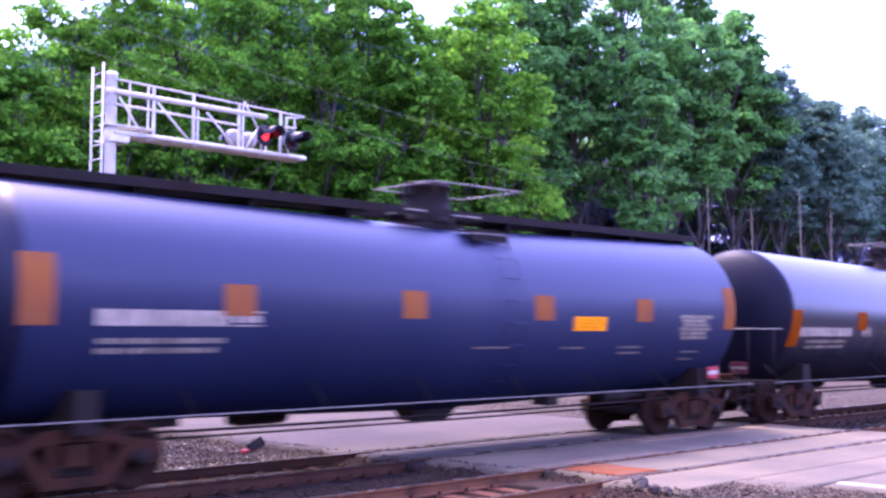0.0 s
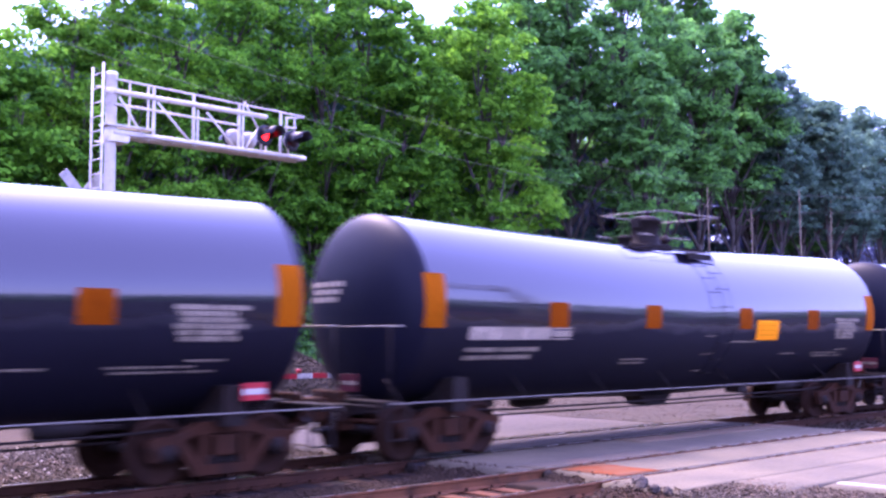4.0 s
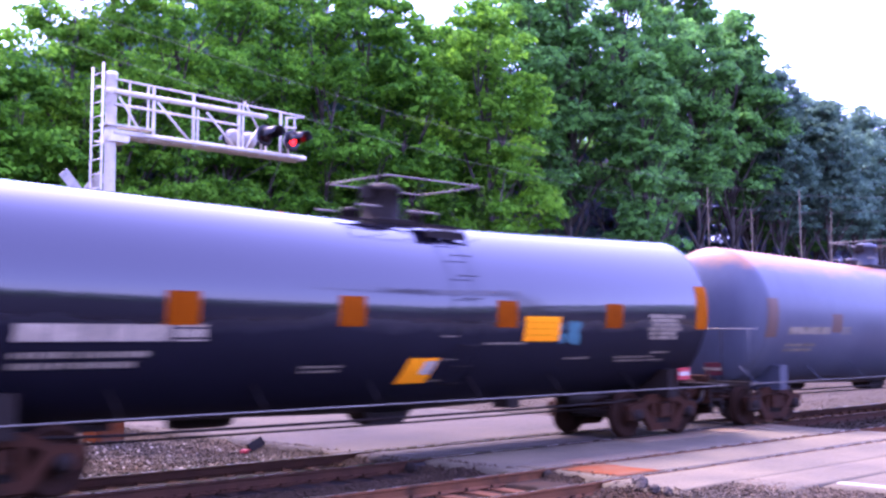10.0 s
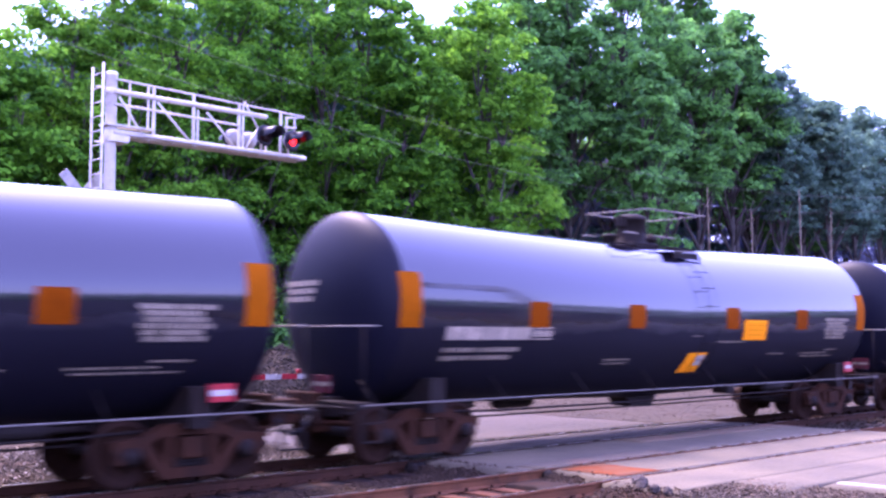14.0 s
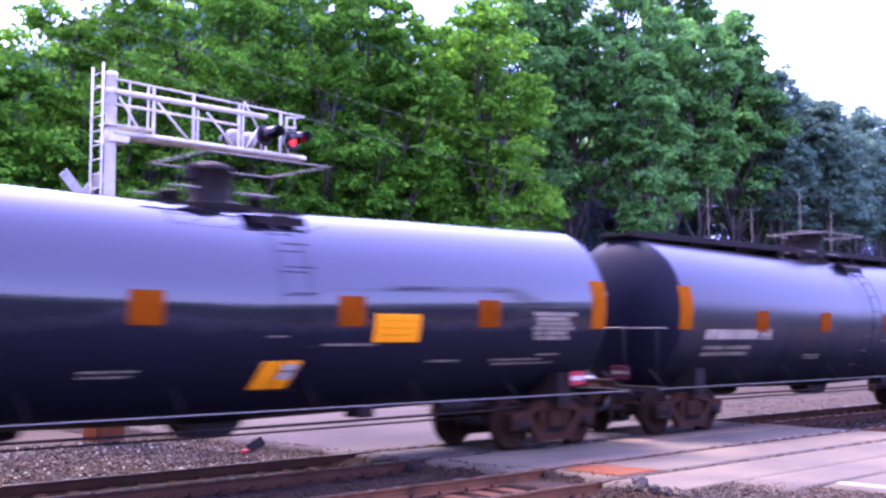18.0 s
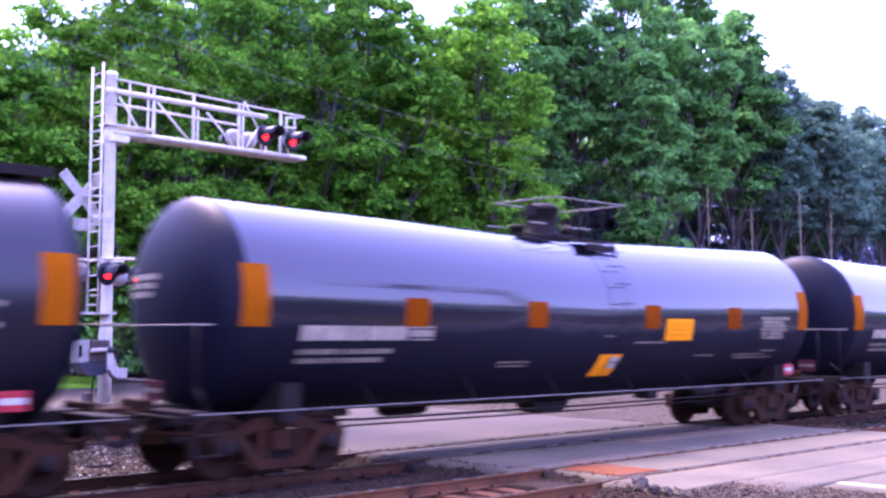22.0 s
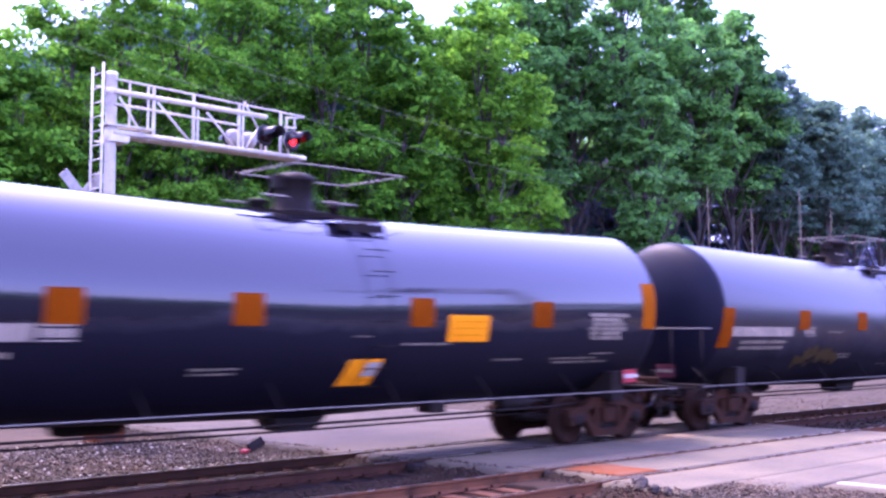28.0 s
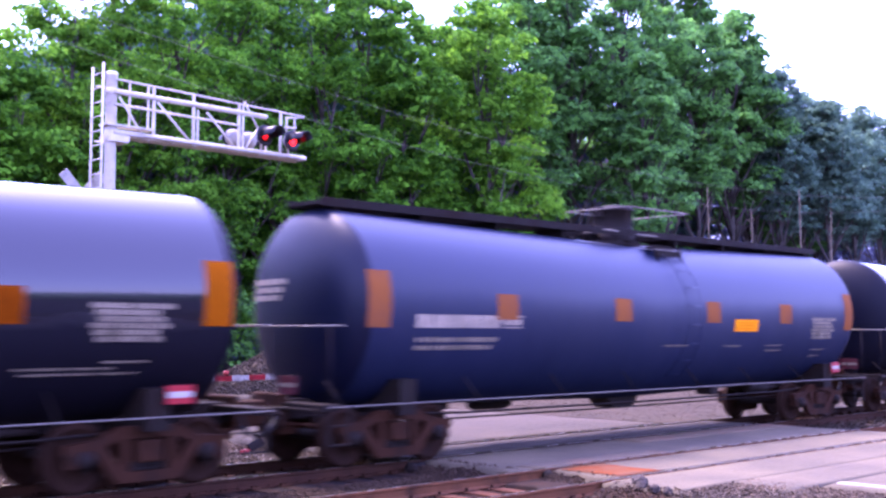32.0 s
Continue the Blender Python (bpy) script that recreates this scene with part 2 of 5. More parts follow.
M_PALESTONE = surface("pale_crushed_stone", (.022, .0175, .0115), (.052, .0415, .027), (.8, .95), .7, 9, .4, gloss=.05, stain=(.05, .036, .023), stain_scale=.9, island=.4)
M_FINESTONE = surface("fine_brown_gravel", (.02, .0128, .0078), (.06, .0395, .023), (.8, .95), 1.5, 14, .5, gloss=.05, stain=(.05, .032, .02), stain_scale=.8, island=.4)
M_SHADEBED = surface("oil_black_ballast", (.006, .0046, .0038), (.018, .0135, .0105), (.75, .95), 1.5, 25, .7, gloss=.06)
M_DIRT = surface("brown_packed_dirt", (.016, .0105, .007), (.032, .021, .0135), (.85, .95), 1.2, 30, .5, gloss=.05, stain=(.045, .024, .012), stain_scale=1.4)
M_FAINTRUST = surface("asphalt_with_rust_wash", (.064, .05, .026), (.12, .09, .047), (.8, .95), .6, 60, .25, stain=(.135, .066, .03), stain_scale=.9, stain_amount=.6)
M_TIE = surface("creosoted_timber", (.05, .0195, .0085), (.12, .048, .02), (.8, .95), 3, 40, .4, gloss=.1, stretch=(1, .2, 1), each=.25)
M_GRASS = surface("grass_ground", (.0143, .0296, .0049), (.0307, .0549, .0088), (.85, .95), .6, 14, .6, stain=(.0492, .0465, .0212), stain_scale=.4)
M_LAWN = surface("bright_verge_grass", (.04, .115, .006), (.09, .19, .014), (.85, .95), .8, 14, .4, gloss=.05)
M_BARK = surface("grey_brown_bark", (.036, .031, .025), (.09, .078, .06), (.85, .95), 3, 25, .6, stretch=(1, 1, .25))
M_PALEBARK = surface("pale_dry_bark", (.15, .115, .066), (.25, .2, .12), (.8, .95), 3, 25, .5, gloss=.03, stretch=(1, 1, .25))
M_GREEN = foliage("maple_leaves", (.022, .09, .014), (.122, .345, .02), .5)
M_BRIGHT = foliage("young_green_leaves", (.034, .125, .012), (.148, .37, .024), .52)
M_DEEP = foliage("shaded_oak_leaves", (.05, .125, .046), (.16, .425, .072), .6)
# the wood's shade and blue haze are put into these two leaf colours
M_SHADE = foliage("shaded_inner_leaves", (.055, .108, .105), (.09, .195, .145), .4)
M_HAZELEAF = foliage("leaves_in_deep_shade", (.1, .105, .19), (.15, .18, .26), .35)
M_PINE = foliage("pine_needles", (.06, .12, .09), (.16, .28, .16), .58)
M_REDGLOW = glow("red_lens_lit", (1.0, .012, .0), .65)
M_HEADGLOW = glow("headlight_lit", (1.0, .6, .2), 9.0)
M_AMBERGLOW = glow("amber_lamp_lit", (1.0, .3, .02), 4.0)


# ---- mesh helpers ----
def finish(bm, smooth=False):
    bmesh.ops.recalc_face_normals(bm, faces=bm.faces)
    for f in bm.faces:
        f.smooth = smooth
    return bm


def part(name, bm, material, parent=None, label=""):
    """One mesh object from a bmesh, under a thing or a part."""
    me = bpy.data.meshes.new(name)
    bm.to_mesh(me)
    bm.free()
    me.materials.append(material)
    ob = new(name, me)
    if parent:
        ob.parent = parent
    return tagged(ob, label)


def again(ob, parent, x=0, y=0, z=0, rz=0, name=None):
    """Another object on the same mesh."""
    o = new(name or ob.name.split(".")[0], ob.data)
    o.parent = parent
    o.matrix_basis = pose(x, y, z, 0, 0, rz)
    return o


def mesh_part(name, verts, faces, material, parent=None, label="", smooth=False):
    me = bpy.data.meshes.new(name)
    me.from_pydata(verts, [], faces)
    me.materials.append(material)
    if smooth:
        me.polygons.foreach_set("use_smooth", [True] * len(me.polygons))
    ob = new(name, me)
    if parent:
        ob.parent = parent
    return tagged(ob, label)


def thing(name, x=0, y=0, z=0, rz=0, label="", category="", group="", kind=""):
    ob = new(name)
    ob.empty_display_size = 0.2
    ob.matrix_basis = pose(x, y, z, 0, 0, rz)
    return tagged(ob, label, category, group, kind)


def box(bm, x0, x1, y0, y1, z0, z1, bevel=0.0):
    vs = [bm.verts.new((x, y, z)) for x in (x0, x1) for y in (y0, y1) for z in (z0, z1)]
    fs = [bm.faces.new([vs[i] for i in q]) for q in ((0, 1, 3, 2), (4, 6, 7, 5), (0, 4, 5, 1), (2, 3, 7, 6), (0, 2, 6, 4), (1, 5, 7, 3))]
    if bevel:
        es = list({e for f in fs for e in f.edges})
        bmesh.ops.bevel(bm, geom=es, offset=bevel, segments=2, affect="EDGES", profile=0.5)
    return bm


def one_box(*a, **k):
    return finish(box(bmesh.new(), *a, **k))


def tube(bm, pts, r, n=8, r_end=None):
    """A round bar along points, tapering from r to r_end."""
    rings = []
    pts = [Vector(p) for p in pts]
    for i, p in enumerate(pts):
        d = (pts[min(i + 1, len(pts) - 1)] - pts[max(i - 1, 0)]).normalized()
        a = d.orthogonal().normalized() if i == 0 else (rings_a - d * rings_a.dot(d)).normalized()
        rings_a = a
        b = d.cross(a)
        rr = r if r_end is None else r + (r_end - r) * i / (len(pts) - 1)
        rings.append([bm.verts.new(p + rr * (math.cos(TAU * k / n) * a + math.sin(TAU * k / n) * b)) for k in range(n)])
    for q, s in zip(rings, rings[1:]):
        for k in range(n):
            bm.faces.new((q[k], q[(k + 1) % n], s[(k + 1) % n], s[k])).smooth = True
    bm.faces.new(rings[0][::-1])
    bm.faces.new(rings[-1])
    return bm


def bar(*pts, r=0.02, n=8, r_end=None):
    return tube(bmesh.new(), pts, r, n, r_end)


def lathe(bm, prof, n=24, axis="z", at=(0, 0, 0)):
    """A turned solid from (radius, height) pairs."""
    rings = []
    for r, h in prof:
        ring = []
        for k in range(n):
            a = TAU * k / n
            c, s = r * math.cos(a), r * math.sin(a)
            v = {"z": (c, s, h), "x": (h, c, s), "y": (s, h, c)}[axis]
            ring.append(bm.verts.new((v[0] + at[0], v[1] + at[1], v[2] + at[2])))
        rings.append(ring)
    for q, s in zip(rings, rings[1:]):
        for k in range(n):
            bm.faces.new((q[k], q[(k + 1) % n], s[(k + 1) % n], s[k])).smooth = True
    if prof[0][0] > 1e-6:
        bm.faces.new(rings[0][::-1])
    if prof[-1][0] > 1e-6:
        bm.faces.new(rings[-1])
    bmesh.ops.remove_doubles(bm, verts=bm.verts, dist=1e-6)
    bmesh.ops.recalc_face_normals(bm, faces=bm.faces)
    return bm


# ---- ground, tracks, roads ----
def strip(name, x0, x1, y0, y1, z, thick, material, label="", parent=None, nx=1, ny=1, wave=0.0, jag=0.0):
    """A slab with a finely divided, slightly uneven top."""
    vs, fs = [], []
    for i in range(nx + 1):
        for j in range(ny + 1):
            x, y = x0 + (x1 - x0) * i / nx, y0 + (y1 - y0) * j / ny
            vs.append((x, y, z + wave * noise.noise((x * .7, y * .7, z))))
    for i in range(nx):
        for j in range(ny):
            a = i * (ny + 1) + j
            fs.append((a, a + ny + 1, a + ny + 2, a + 1))
    if jag:
        for k, (x, y, q) in enumerate(vs):
            if abs(x - x0) < 1e-6:
                vs[k] = (x + jag * noise.noise((y * 2.3, z * 5, 1.7)) + .5 * jag * noise.noise((y * 7.1, 3.3, z)), y, q - .02)
    n = len(vs)
    rim = [i * (ny + 1) for i in range(nx + 1)] + [nx * (ny + 1) + j for j in range(1, ny + 1)] + \
          [i * (ny + 1) + ny for i in range(nx - 1, -1, -1)] + [j for j in range(ny - 1, 0, -1)]
    for k in rim:
        vs.append((vs[k][0], vs[k][1], z - thick))
    m = len(rim)
    for k in range(m):
        fs.append((rim[k], n + k, n + (k + 1) % m, rim[(k + 1) % m]))
    return mesh_part(name, vs, fs, material, parent, label, True)


tagged(strip("ground", -1500, 1500, -1500, 1500, -.3, .2, M_GRASS), "flat grassy ground that reaches the horizon", "ground", kind="structure")
tagged(strip("ballast_bed", -60, 140, -9.5, 19.5, -.215, .09, M_GRAVEL, nx=200, ny=40, wave=.04), "bed of grey crushed stone under the tracks", "ballast", kind="structure")

# out-of-view slab, added so the tanks mirror dark ground
tagged(strip("yard", -150, 130, -105, -9.6, -.24, .1, M_YARD, nx=90, ny=40, wave=.02), "unseen dark ground added to darken reflections in the tanks", "yard", kind="structure")

ROAD_L, ROAD_R = 12.2, 23.2
FLANGE = .11
far2, near2 = -TRACK_GAP + .755, -TRACK_GAP - .755
road = thing("road", label="sun-bleached asphalt road over the level crossing", category="road", kind="structure")
strip("road_panel", ROAD_L, 21.6, .755 + FLANGE, 19.4, -.012, .3, M_FARASPHALT, "darker asphalt lane beyond the tracks", road, 40, 60, .012, .22)
strip("road_panel", ROAD_L, ROAD_R, -.755 + FLANGE, .755 - FLANGE, -.012, .3, M_TRACKASPHALT, "asphalt between the rails", road, 40, 6, .003, .22)
strip("road_panel", ROAD_L + .3, ROAD_R, far2 + FLANGE * .5, -.755 - FLANGE * .5, -.012, .3, M_ASPHALT, "asphalt between the two tracks", road, 40, 10, .003, .22)
strip("road_panel", ROAD_L + .75, ROAD_R, near2 + FLANGE, far2 - FLANGE, -.012, .3, M_ASPHALT, "asphalt between the rails", road, 40, 6, .003, .22)
strip("road_panel", ROAD_L + .2, 40, -5.85, near2 - FLANGE * .5, -.012, .3, M_ASPHALT, "pale asphalt before the tracks", road, 80, 10, .003, .22)
strip("road_panel", 13.5, 40, -6.86, -5.85, -.013, .3, M_ASPHALT, "pale asphalt before the tracks", road, 60, 6, .003, .3)
strip("road_panel", 14.3, 40, -12.5, -6.9, -.014, .3, M_ASPHALT, "pale asphalt before the tracks", road, 60, 20, .012, .22)
strip("tar_joint", 14.3, 40, -6.9, -6.86, -.05, .2, M_TAR, "dark joint in the asphalt", road)
for y in (.755, -.755, far2, near2):
    strip("flangeway", ROAD_L + (.85 if y < -2 else .1), ROAD_R + (16 if y < -4 else 0), y - FLANGE, y + FLANGE, -.055, .2, M_TAR, "dark flangeway beside the rail", road)
strip("rust_stain", ROAD_L + .95, 14.15, near2 + FLANGE + .05, far2 - FLANGE - .08, -.004, .02, M_RUSTPLATE, "rust-orange stained panel", road, 12, 6, .006)
strip("rust_stain", 17.5, ROAD_R, -1.55, -.9, -.004, .02, M_FAINTRUST, "rust-stained edge of the asphalt", road, 12, 6, .006)
strip("rust_stain", ROAD_L + .7, 16.4, far2 + .08, far2 + .55, -.004, .02, M_FAINTRUST, "rust-stained edge of the asphalt", road, 12, 6, .006)
strip("dirt_patch", 11.95, ROAD_L + .95, near2 + FLANGE, far2 - FLANGE, -.12, .2, M_DIRT, "packed brown dirt between the rails", road, 20, 12, .03, .35)
strip("edge_line", 14.75, 14.9, -9.6, -6.93, -.002, .02, M_WHITE, "worn white edge line", road, 2, 16, .002)
tagged(strip("street", -120, 260, 21, 28.8, -.12, .2, M_FARASPHALT, nx=200, ny=8, wave=.02), "pale asphalt street along the wood's edge", "street", kind="structure")
tagged(strip("street_apron", ROAD_L - 1, 21.0, 19.4, 21.0, -.1, .2, M_FARASPHALT, nx=20, ny=4, wave=.01), "asphalt mouth of the crossing road", "road", kind="structure")
tagged(strip("kerb", ROAD_R + 5, 140, 20.4, 20.75, .02, .3, M_GALV), "pale concrete kerb beside the street", "kerb", kind="structure")


def rail_mesh():
    prof = [(-.07, -.17), (.07, -.17), (.07, -.155), (.012, -.135), (.012, -.045), (.036, -.032), (.036, -.006), (.03, -.002),
            (-.03, -.002), (-.036, -.006), (-.036, -.032), (-.012, -.045), (-.012, -.135), (-.07, -.155)]
    return prof


def extrude_x(prof, x0, x1, y=0.0):
    n = len(prof)
    vs = [(x, y + a, b) for x in (x0, x1) for a, b in prof]
    fs = [(i, (i + 1) % n, n + (i + 1) % n, n + i) for i in range(n)] + [tuple(range(n))[::-1], tuple(range(n, 2 * n))]
    return vs, fs


def prism_tie(bm):
    return box(bm, -.115, .115, -1.3, 1.3, -.33, -.168, .012)


tie_mesh = None
for name, yc, lab in (("track_1", 0.0, "railway track that carries the tank train"), ("track_2", -TRACK_GAP, "empty rusty railway track before the train")):
    tr = thing(name, label=lab, category="railway track", kind="structure")
    for side in (.755, -.755):
        r = mesh_part("rail", *extrude_x(rail_mesh(), -90, 240, yc + side), M_DARKRAIL if name == "track_1" else M_RAIL, tr, "dark oily steel rail" if name == "track_1" else "rust-brown steel rail")
        mesh_part("rail_head", *extrude_x([(-.029, -.004), (.029, -.004), (.029, 0), (-.029, 0)], -90, 240, yc + side), M_RAILTOP, r, "polished running surface")
    if tie_mesh is None:
        tie_mesh = part("tie", finish(prism_tie(bmesh.new())), M_DARKTIE, tr)
        tie_mesh.location = (-8.0, yc, 0)
        plate_mesh = bmesh.new()
        box(plate_mesh, -.09, .09, -.19, .19, -.172, -.155, .004)
        for sx, sy in ((-.05, -.1), (.05, .1), (-.05, .1)):
            box(plate_mesh, sx - .014, sx + .014, sy - .02, sy + .02, -.16, -.12)
        plate_ob = part("tie_plate", finish(plate_mesh), M_RUSTY, tr)
        plate_ob.location = (-8.0, yc + .755, 0)
    else:
        rusty_tie = part("tie", finish(prism_tie(bmesh.new())), M_TIE, tr)
        rusty_tie.location = (-8.0, yc, 0)
    for i in range(1, 120):
        x = -8 + .52 * i + random.uniform(-.03, .03)
        if ROAD_L - .1 < x < ROAD_R + .1:
            continue
        again(tie_mesh if name == "track_1" else rusty_tie, tr, x, yc + random.uniform(-.04, .04), random.uniform(-.006, .004), random.uniform(-1.5, 1.5))
        if x < 34:
            for side in (.755, -.755):
                again(plate_ob, tr, x, yc + side)
            if x < 13:
                again(plate_ob, tr, x + .16, yc - .755, -.012, 90, "rail_anchor")


def stones(n, where, size, seed):
    """Loose crushed stones: squashed, turned, uneven eight-sided pebbles."""
    g = np.random.default_rng(seed)
    base = np.array([(1, 0, 0), (0, 1, 0), (-1, 0, 0), (0, -1, 0), (0, 0, 1), (0, 0, -1)], float)
    tri = np.array([(0, 1, 4), (1, 2, 4), (2, 3, 4), (3, 0, 4), (1, 0, 5), (2, 1, 5), (3, 2, 5), (0, 3, 5)])
    x0, x1, y0, y1, z = where
    c = np.stack([g.uniform(x0, x1, n), g.uniform(y0, y1, n), np.full(n, z) + g.uniform(-.01, .03, n)], -1)
    s = size * g.uniform(.5, 1.5, (n, 1, 3)) * np.array([1, 1, .7])
    v = base[None] * s * g.uniform(.7, 1.25, (n, 6, 1))
    a = g.uniform(0, TAU, n)
    rot = np.zeros((n, 3, 3))
    rot[:, 0, 0], rot[:, 0, 1], rot[:, 1, 0], rot[:, 1, 1], rot[:, 2, 2] = np.cos(a), -np.sin(a), np.sin(a), np.cos(a), 1
    b = g.uniform(-.6, .6, n)
    tilt = np.zeros((n, 3, 3))
    tilt[:, 0, 0] = 1
    tilt[:, 1, 1], tilt[:, 1, 2], tilt[:, 2, 1], tilt[:, 2, 2] = np.cos(b), -np.sin(b), np.sin(b), np.cos(b)
    v = np.einsum("nij,njk,nlk->nli", rot, tilt, v) + c[:, None]
    return v.reshape(-1, 3), (tri[None] + 6 * np.arange(n)[:, None, None]).reshape(-1, 3)


def raw_mesh(name, v, f, material):
    """A mesh straight from arrays of vertices and triangles or quads."""
    me = bpy.data.meshes.new(name)
    k = f.shape[1]
    me.vertices.add(len(v))
    me.vertices.foreach_set("co", np.asarray(v, np.float32).ravel())
    me.loops.add(f.size)
    me.loops.foreach_set("vertex_index", f.ravel().astype(np.int32))
    me.polygons.add(len(f))
    me.polygons.foreach_set("loop_start", np.arange(0, f.size, k, dtype=np.int32))
    me.update(calc_edges=True)
    me.validate()
    me.materials.append(material)
    return new(name, me)


def scatter(name, beds, material, label):
    vs, fs, k = [], [], 0
    for i, (n, where, size) in enumerate(beds):
        v, f = stones(n, where, size, 40 + i)
        vs.append(v)
        fs.append(f + k)
        k += len(v)
    return tagged(raw_mesh(name, np.concatenate(vs), np.concatenate(fs), material), label, "gravel", kind="stuff")


scatter("ballast_stones", [(9000, (3.5, 12.1, 1.35, 7.5, -.185), .034),                            (5000, (8.0, 14.2, -8.0, -5.15, -.18), .03), (2600, (12.2, 14.3, -8.0, -5.85, -.045), .026)],
        M_STONE, "loose grey crushed stone between and beside the tracks")
scatter("fine_gravel", [(9000, (5.5, 12.4, -2.75, -1.35, -.19), .019), (6000, (7.5, 12.3, -5.1, -2.6, -.215), .019)], M_FINESTONE, "fine brown gravel between the two tracks")
# strip that paints the train's shade onto the ballast
tagged(strip("oily_track_bed", -40, ROAD_L, -1.28, 1.28, -.185, .05, M_SHADEBED, nx=160, ny=16, wave=.03), "ballast coloured dark for the shade under the train", "ballast", kind="structure")
tagged(strip("far_ballast_bed", 23.25, 60, 1.4, 16, -.175, .05, M_PALESTONE, nx=90, ny=36, wave=.03), "bed of pale crushed stone beyond the crossing", "ballast", kind="structure")
scatter("far_ballast_stones", [(16000, (23.3, 46, 1.5, 14, -.185), .016), (1500, (23.3, 36, -2.9, -.85, -.18), .04)],
        M_PALESTONE, "pale crushed stone beyond the crossing")
scatter("limestone_chips", [(420, (3.5, 12.1, 1.4, 7.0, -.155), .03), (130, (8.0, 14.0, -7.6, -5.2, -.15), .024)],
        M_WHITESTONE, "scattered white limestone chips in the ballast")
# worn shoulder of the road where asphalt breaks off into gravel
tagged(strip("road_shoulder", 12.2, 14.5, -8.0, -5.84, -.06, .14, M_GRAVEL, nx=16, ny=16, wave=.05), "gravel shoulder at the asphalt's broken edge", "shoulder", kind="structure")


def shoulder(x_edge, y0, y1, width, seed, n):
    """Gravel banked up against the road's broken left edge."""
    v, f = stones(n, (0, 1, 0, 1, 0), .024, seed)
    r = np.random.default_rng(seed)
    c = v.reshape(n, 6, 3).mean(1)
    u = r.uniform(0, 1, n) ** 1.4
    t = np.stack([x_edge + .25 - u * width, r.uniform(y0, y1, n), -.02 - .18 * u + r.normal(size=n) * .012], -1)
    return (v.reshape(n, 6, 3) - c[:, None] + t[:, None]).reshape(-1, 3), f


for i, (xe, y0, y1) in enumerate(((ROAD_L, -.63, .63), (ROAD_L, .95, 12.0), (ROAD_L + .3, -2.95, -.9), (ROAD_L + .75, -4.4, -3.2), (13.5, -6.8, -5.9), (ROAD_L + .2, -5.85, -4.72))):
    bank = bmesh.new()
    prism_pts = [(xe + .3, -.03), (xe - .75, -.23), (xe + .3, -.26)]
    a = [bank.verts.new((x, y0, z)) for x, z in prism_pts]
    b = [bank.verts.new((x, y1, z)) for x, z in prism_pts]
    bank.faces.new(a)
    bank.faces.new(b[::-1])
    for j in range(3):
        bank.faces.new((a[j], b[j], b[(j + 1) % 3], a[(j + 1) % 3]))
    tagged(part("gravel_bank", finish(bank), M_GRAVEL if y0 > 0 else M_DIRT), "bank of gravel against the road's edge", "gravel", kind="structure")
    v, f = shoulder(xe, y0, y1, 1.0, 60 + i, int(430 * (y1 - y0)))
    tagged(raw_mesh("bank_stones", v, f, M_STONE if y0 > 0 or xe > 13 else M_FINESTONE), "loose stones on the gravel bank", "gravel", kind="stuff")


# ---- tank cars ----
M_HEADTEXT = surface("faded_white_lettering", (.2, .17, .115), (.27, .23, .16), (.6, .8), 3, 25, .03, gloss=.05)
M_HANDRAIL = surface("dull_white_handrail_paint", (.11, .1, .08), (.19, .175, .14), (.6, .8), 3, 30, .05, gloss=.05)
TANK_R, TANK_HALF, HEAD, AXIS_END, SAG = 1.52, 7.75, .56, 2.614, .15
BELLY = 1.13  # the jacket hangs a little lower than the half circle


def axis_z(x):
    return AXIS_END - SAG * (1 - min(abs(x), TANK_HALF) / TANK_HALF)


def tank_r(x):
    d = max(abs(x) - TANK_HALF, 0) / HEAD
    return TANK_R * math.sqrt(max(1 - d * d, 0))


def ring_mesh(xs, tip=None):
    """Rings of the tank at these places along it, closed by a tip at the far end of a head."""
    bm = bmesh.new()
    rings = []
    for x in xs:
        r, z = tank_r(x), axis_z(x)
        rings.append([bm.verts.new((x, r * math.cos(TAU * k / 56), z + r * math.sin(TAU * k / 56) * (BELLY if k > 28 else 1))) for k in range(56)])
    for a, b in zip(rings, rings[1:]):
        for k in range(56):
            bm.faces.new((a[k], a[(k + 1) % 56], b[(k + 1) % 56], b[k]))
    if tip is not None:
        p = bm.verts.new((tip, 0, axis_z(tip)))
        for k in range(56):
            bm.faces.new((p, rings[-1][k], rings[-1][(k + 1) % 56]))
    return finish(bm, True)


def shell_mesh():
    return ring_mesh([TANK_HALF * i / 6 for i in range(-6, 7)])


def head_mesh(s):
    return ring_mesh([s * (TANK_HALF + HEAD * math.sin(a * math.pi / 24)) for a in range(12)], s * (TANK_HALF + HEAD))


def skin(x, z, side, off):
    """The point of the tank's side at that height."""
    r = tank_r(x) + off
    h = max(-r * .999, min(r * .999, z - axis_z(x)))
    g = h / BELLY if h < 0 else h
    return (x, -side * math.sqrt(r * r - g * g), axis_z(x) + h)


def sheet(bm, x0, x1, z0, z1, side, off=.006, lean=0.0, nx=3, nz=6):
    """A sheet that follows the tank's side."""
    g = [[bm.verts.new(skin(x0 + (x1 - x0) * i / nx + lean * j / nz, z0 + (z1 - z0) * j / nz, side, off)) for j in range(nz + 1)] for i in range(nx + 1)]
    for i in range(nx):
        for j in range(nz):
            q = (g[i][j], g[i + 1][j], g[i + 1][j + 1], g[i][j + 1])
            bm.faces.new(q if side > 0 else q[::-1]).smooth = True
    return bm


def words(bm, x0, x1, z0, z1, side, seed, off=.005, close=1.0):
    """A line of stencilled characters that cannot be read: plain bars."""
    g = random.Random(seed)
    x = x0
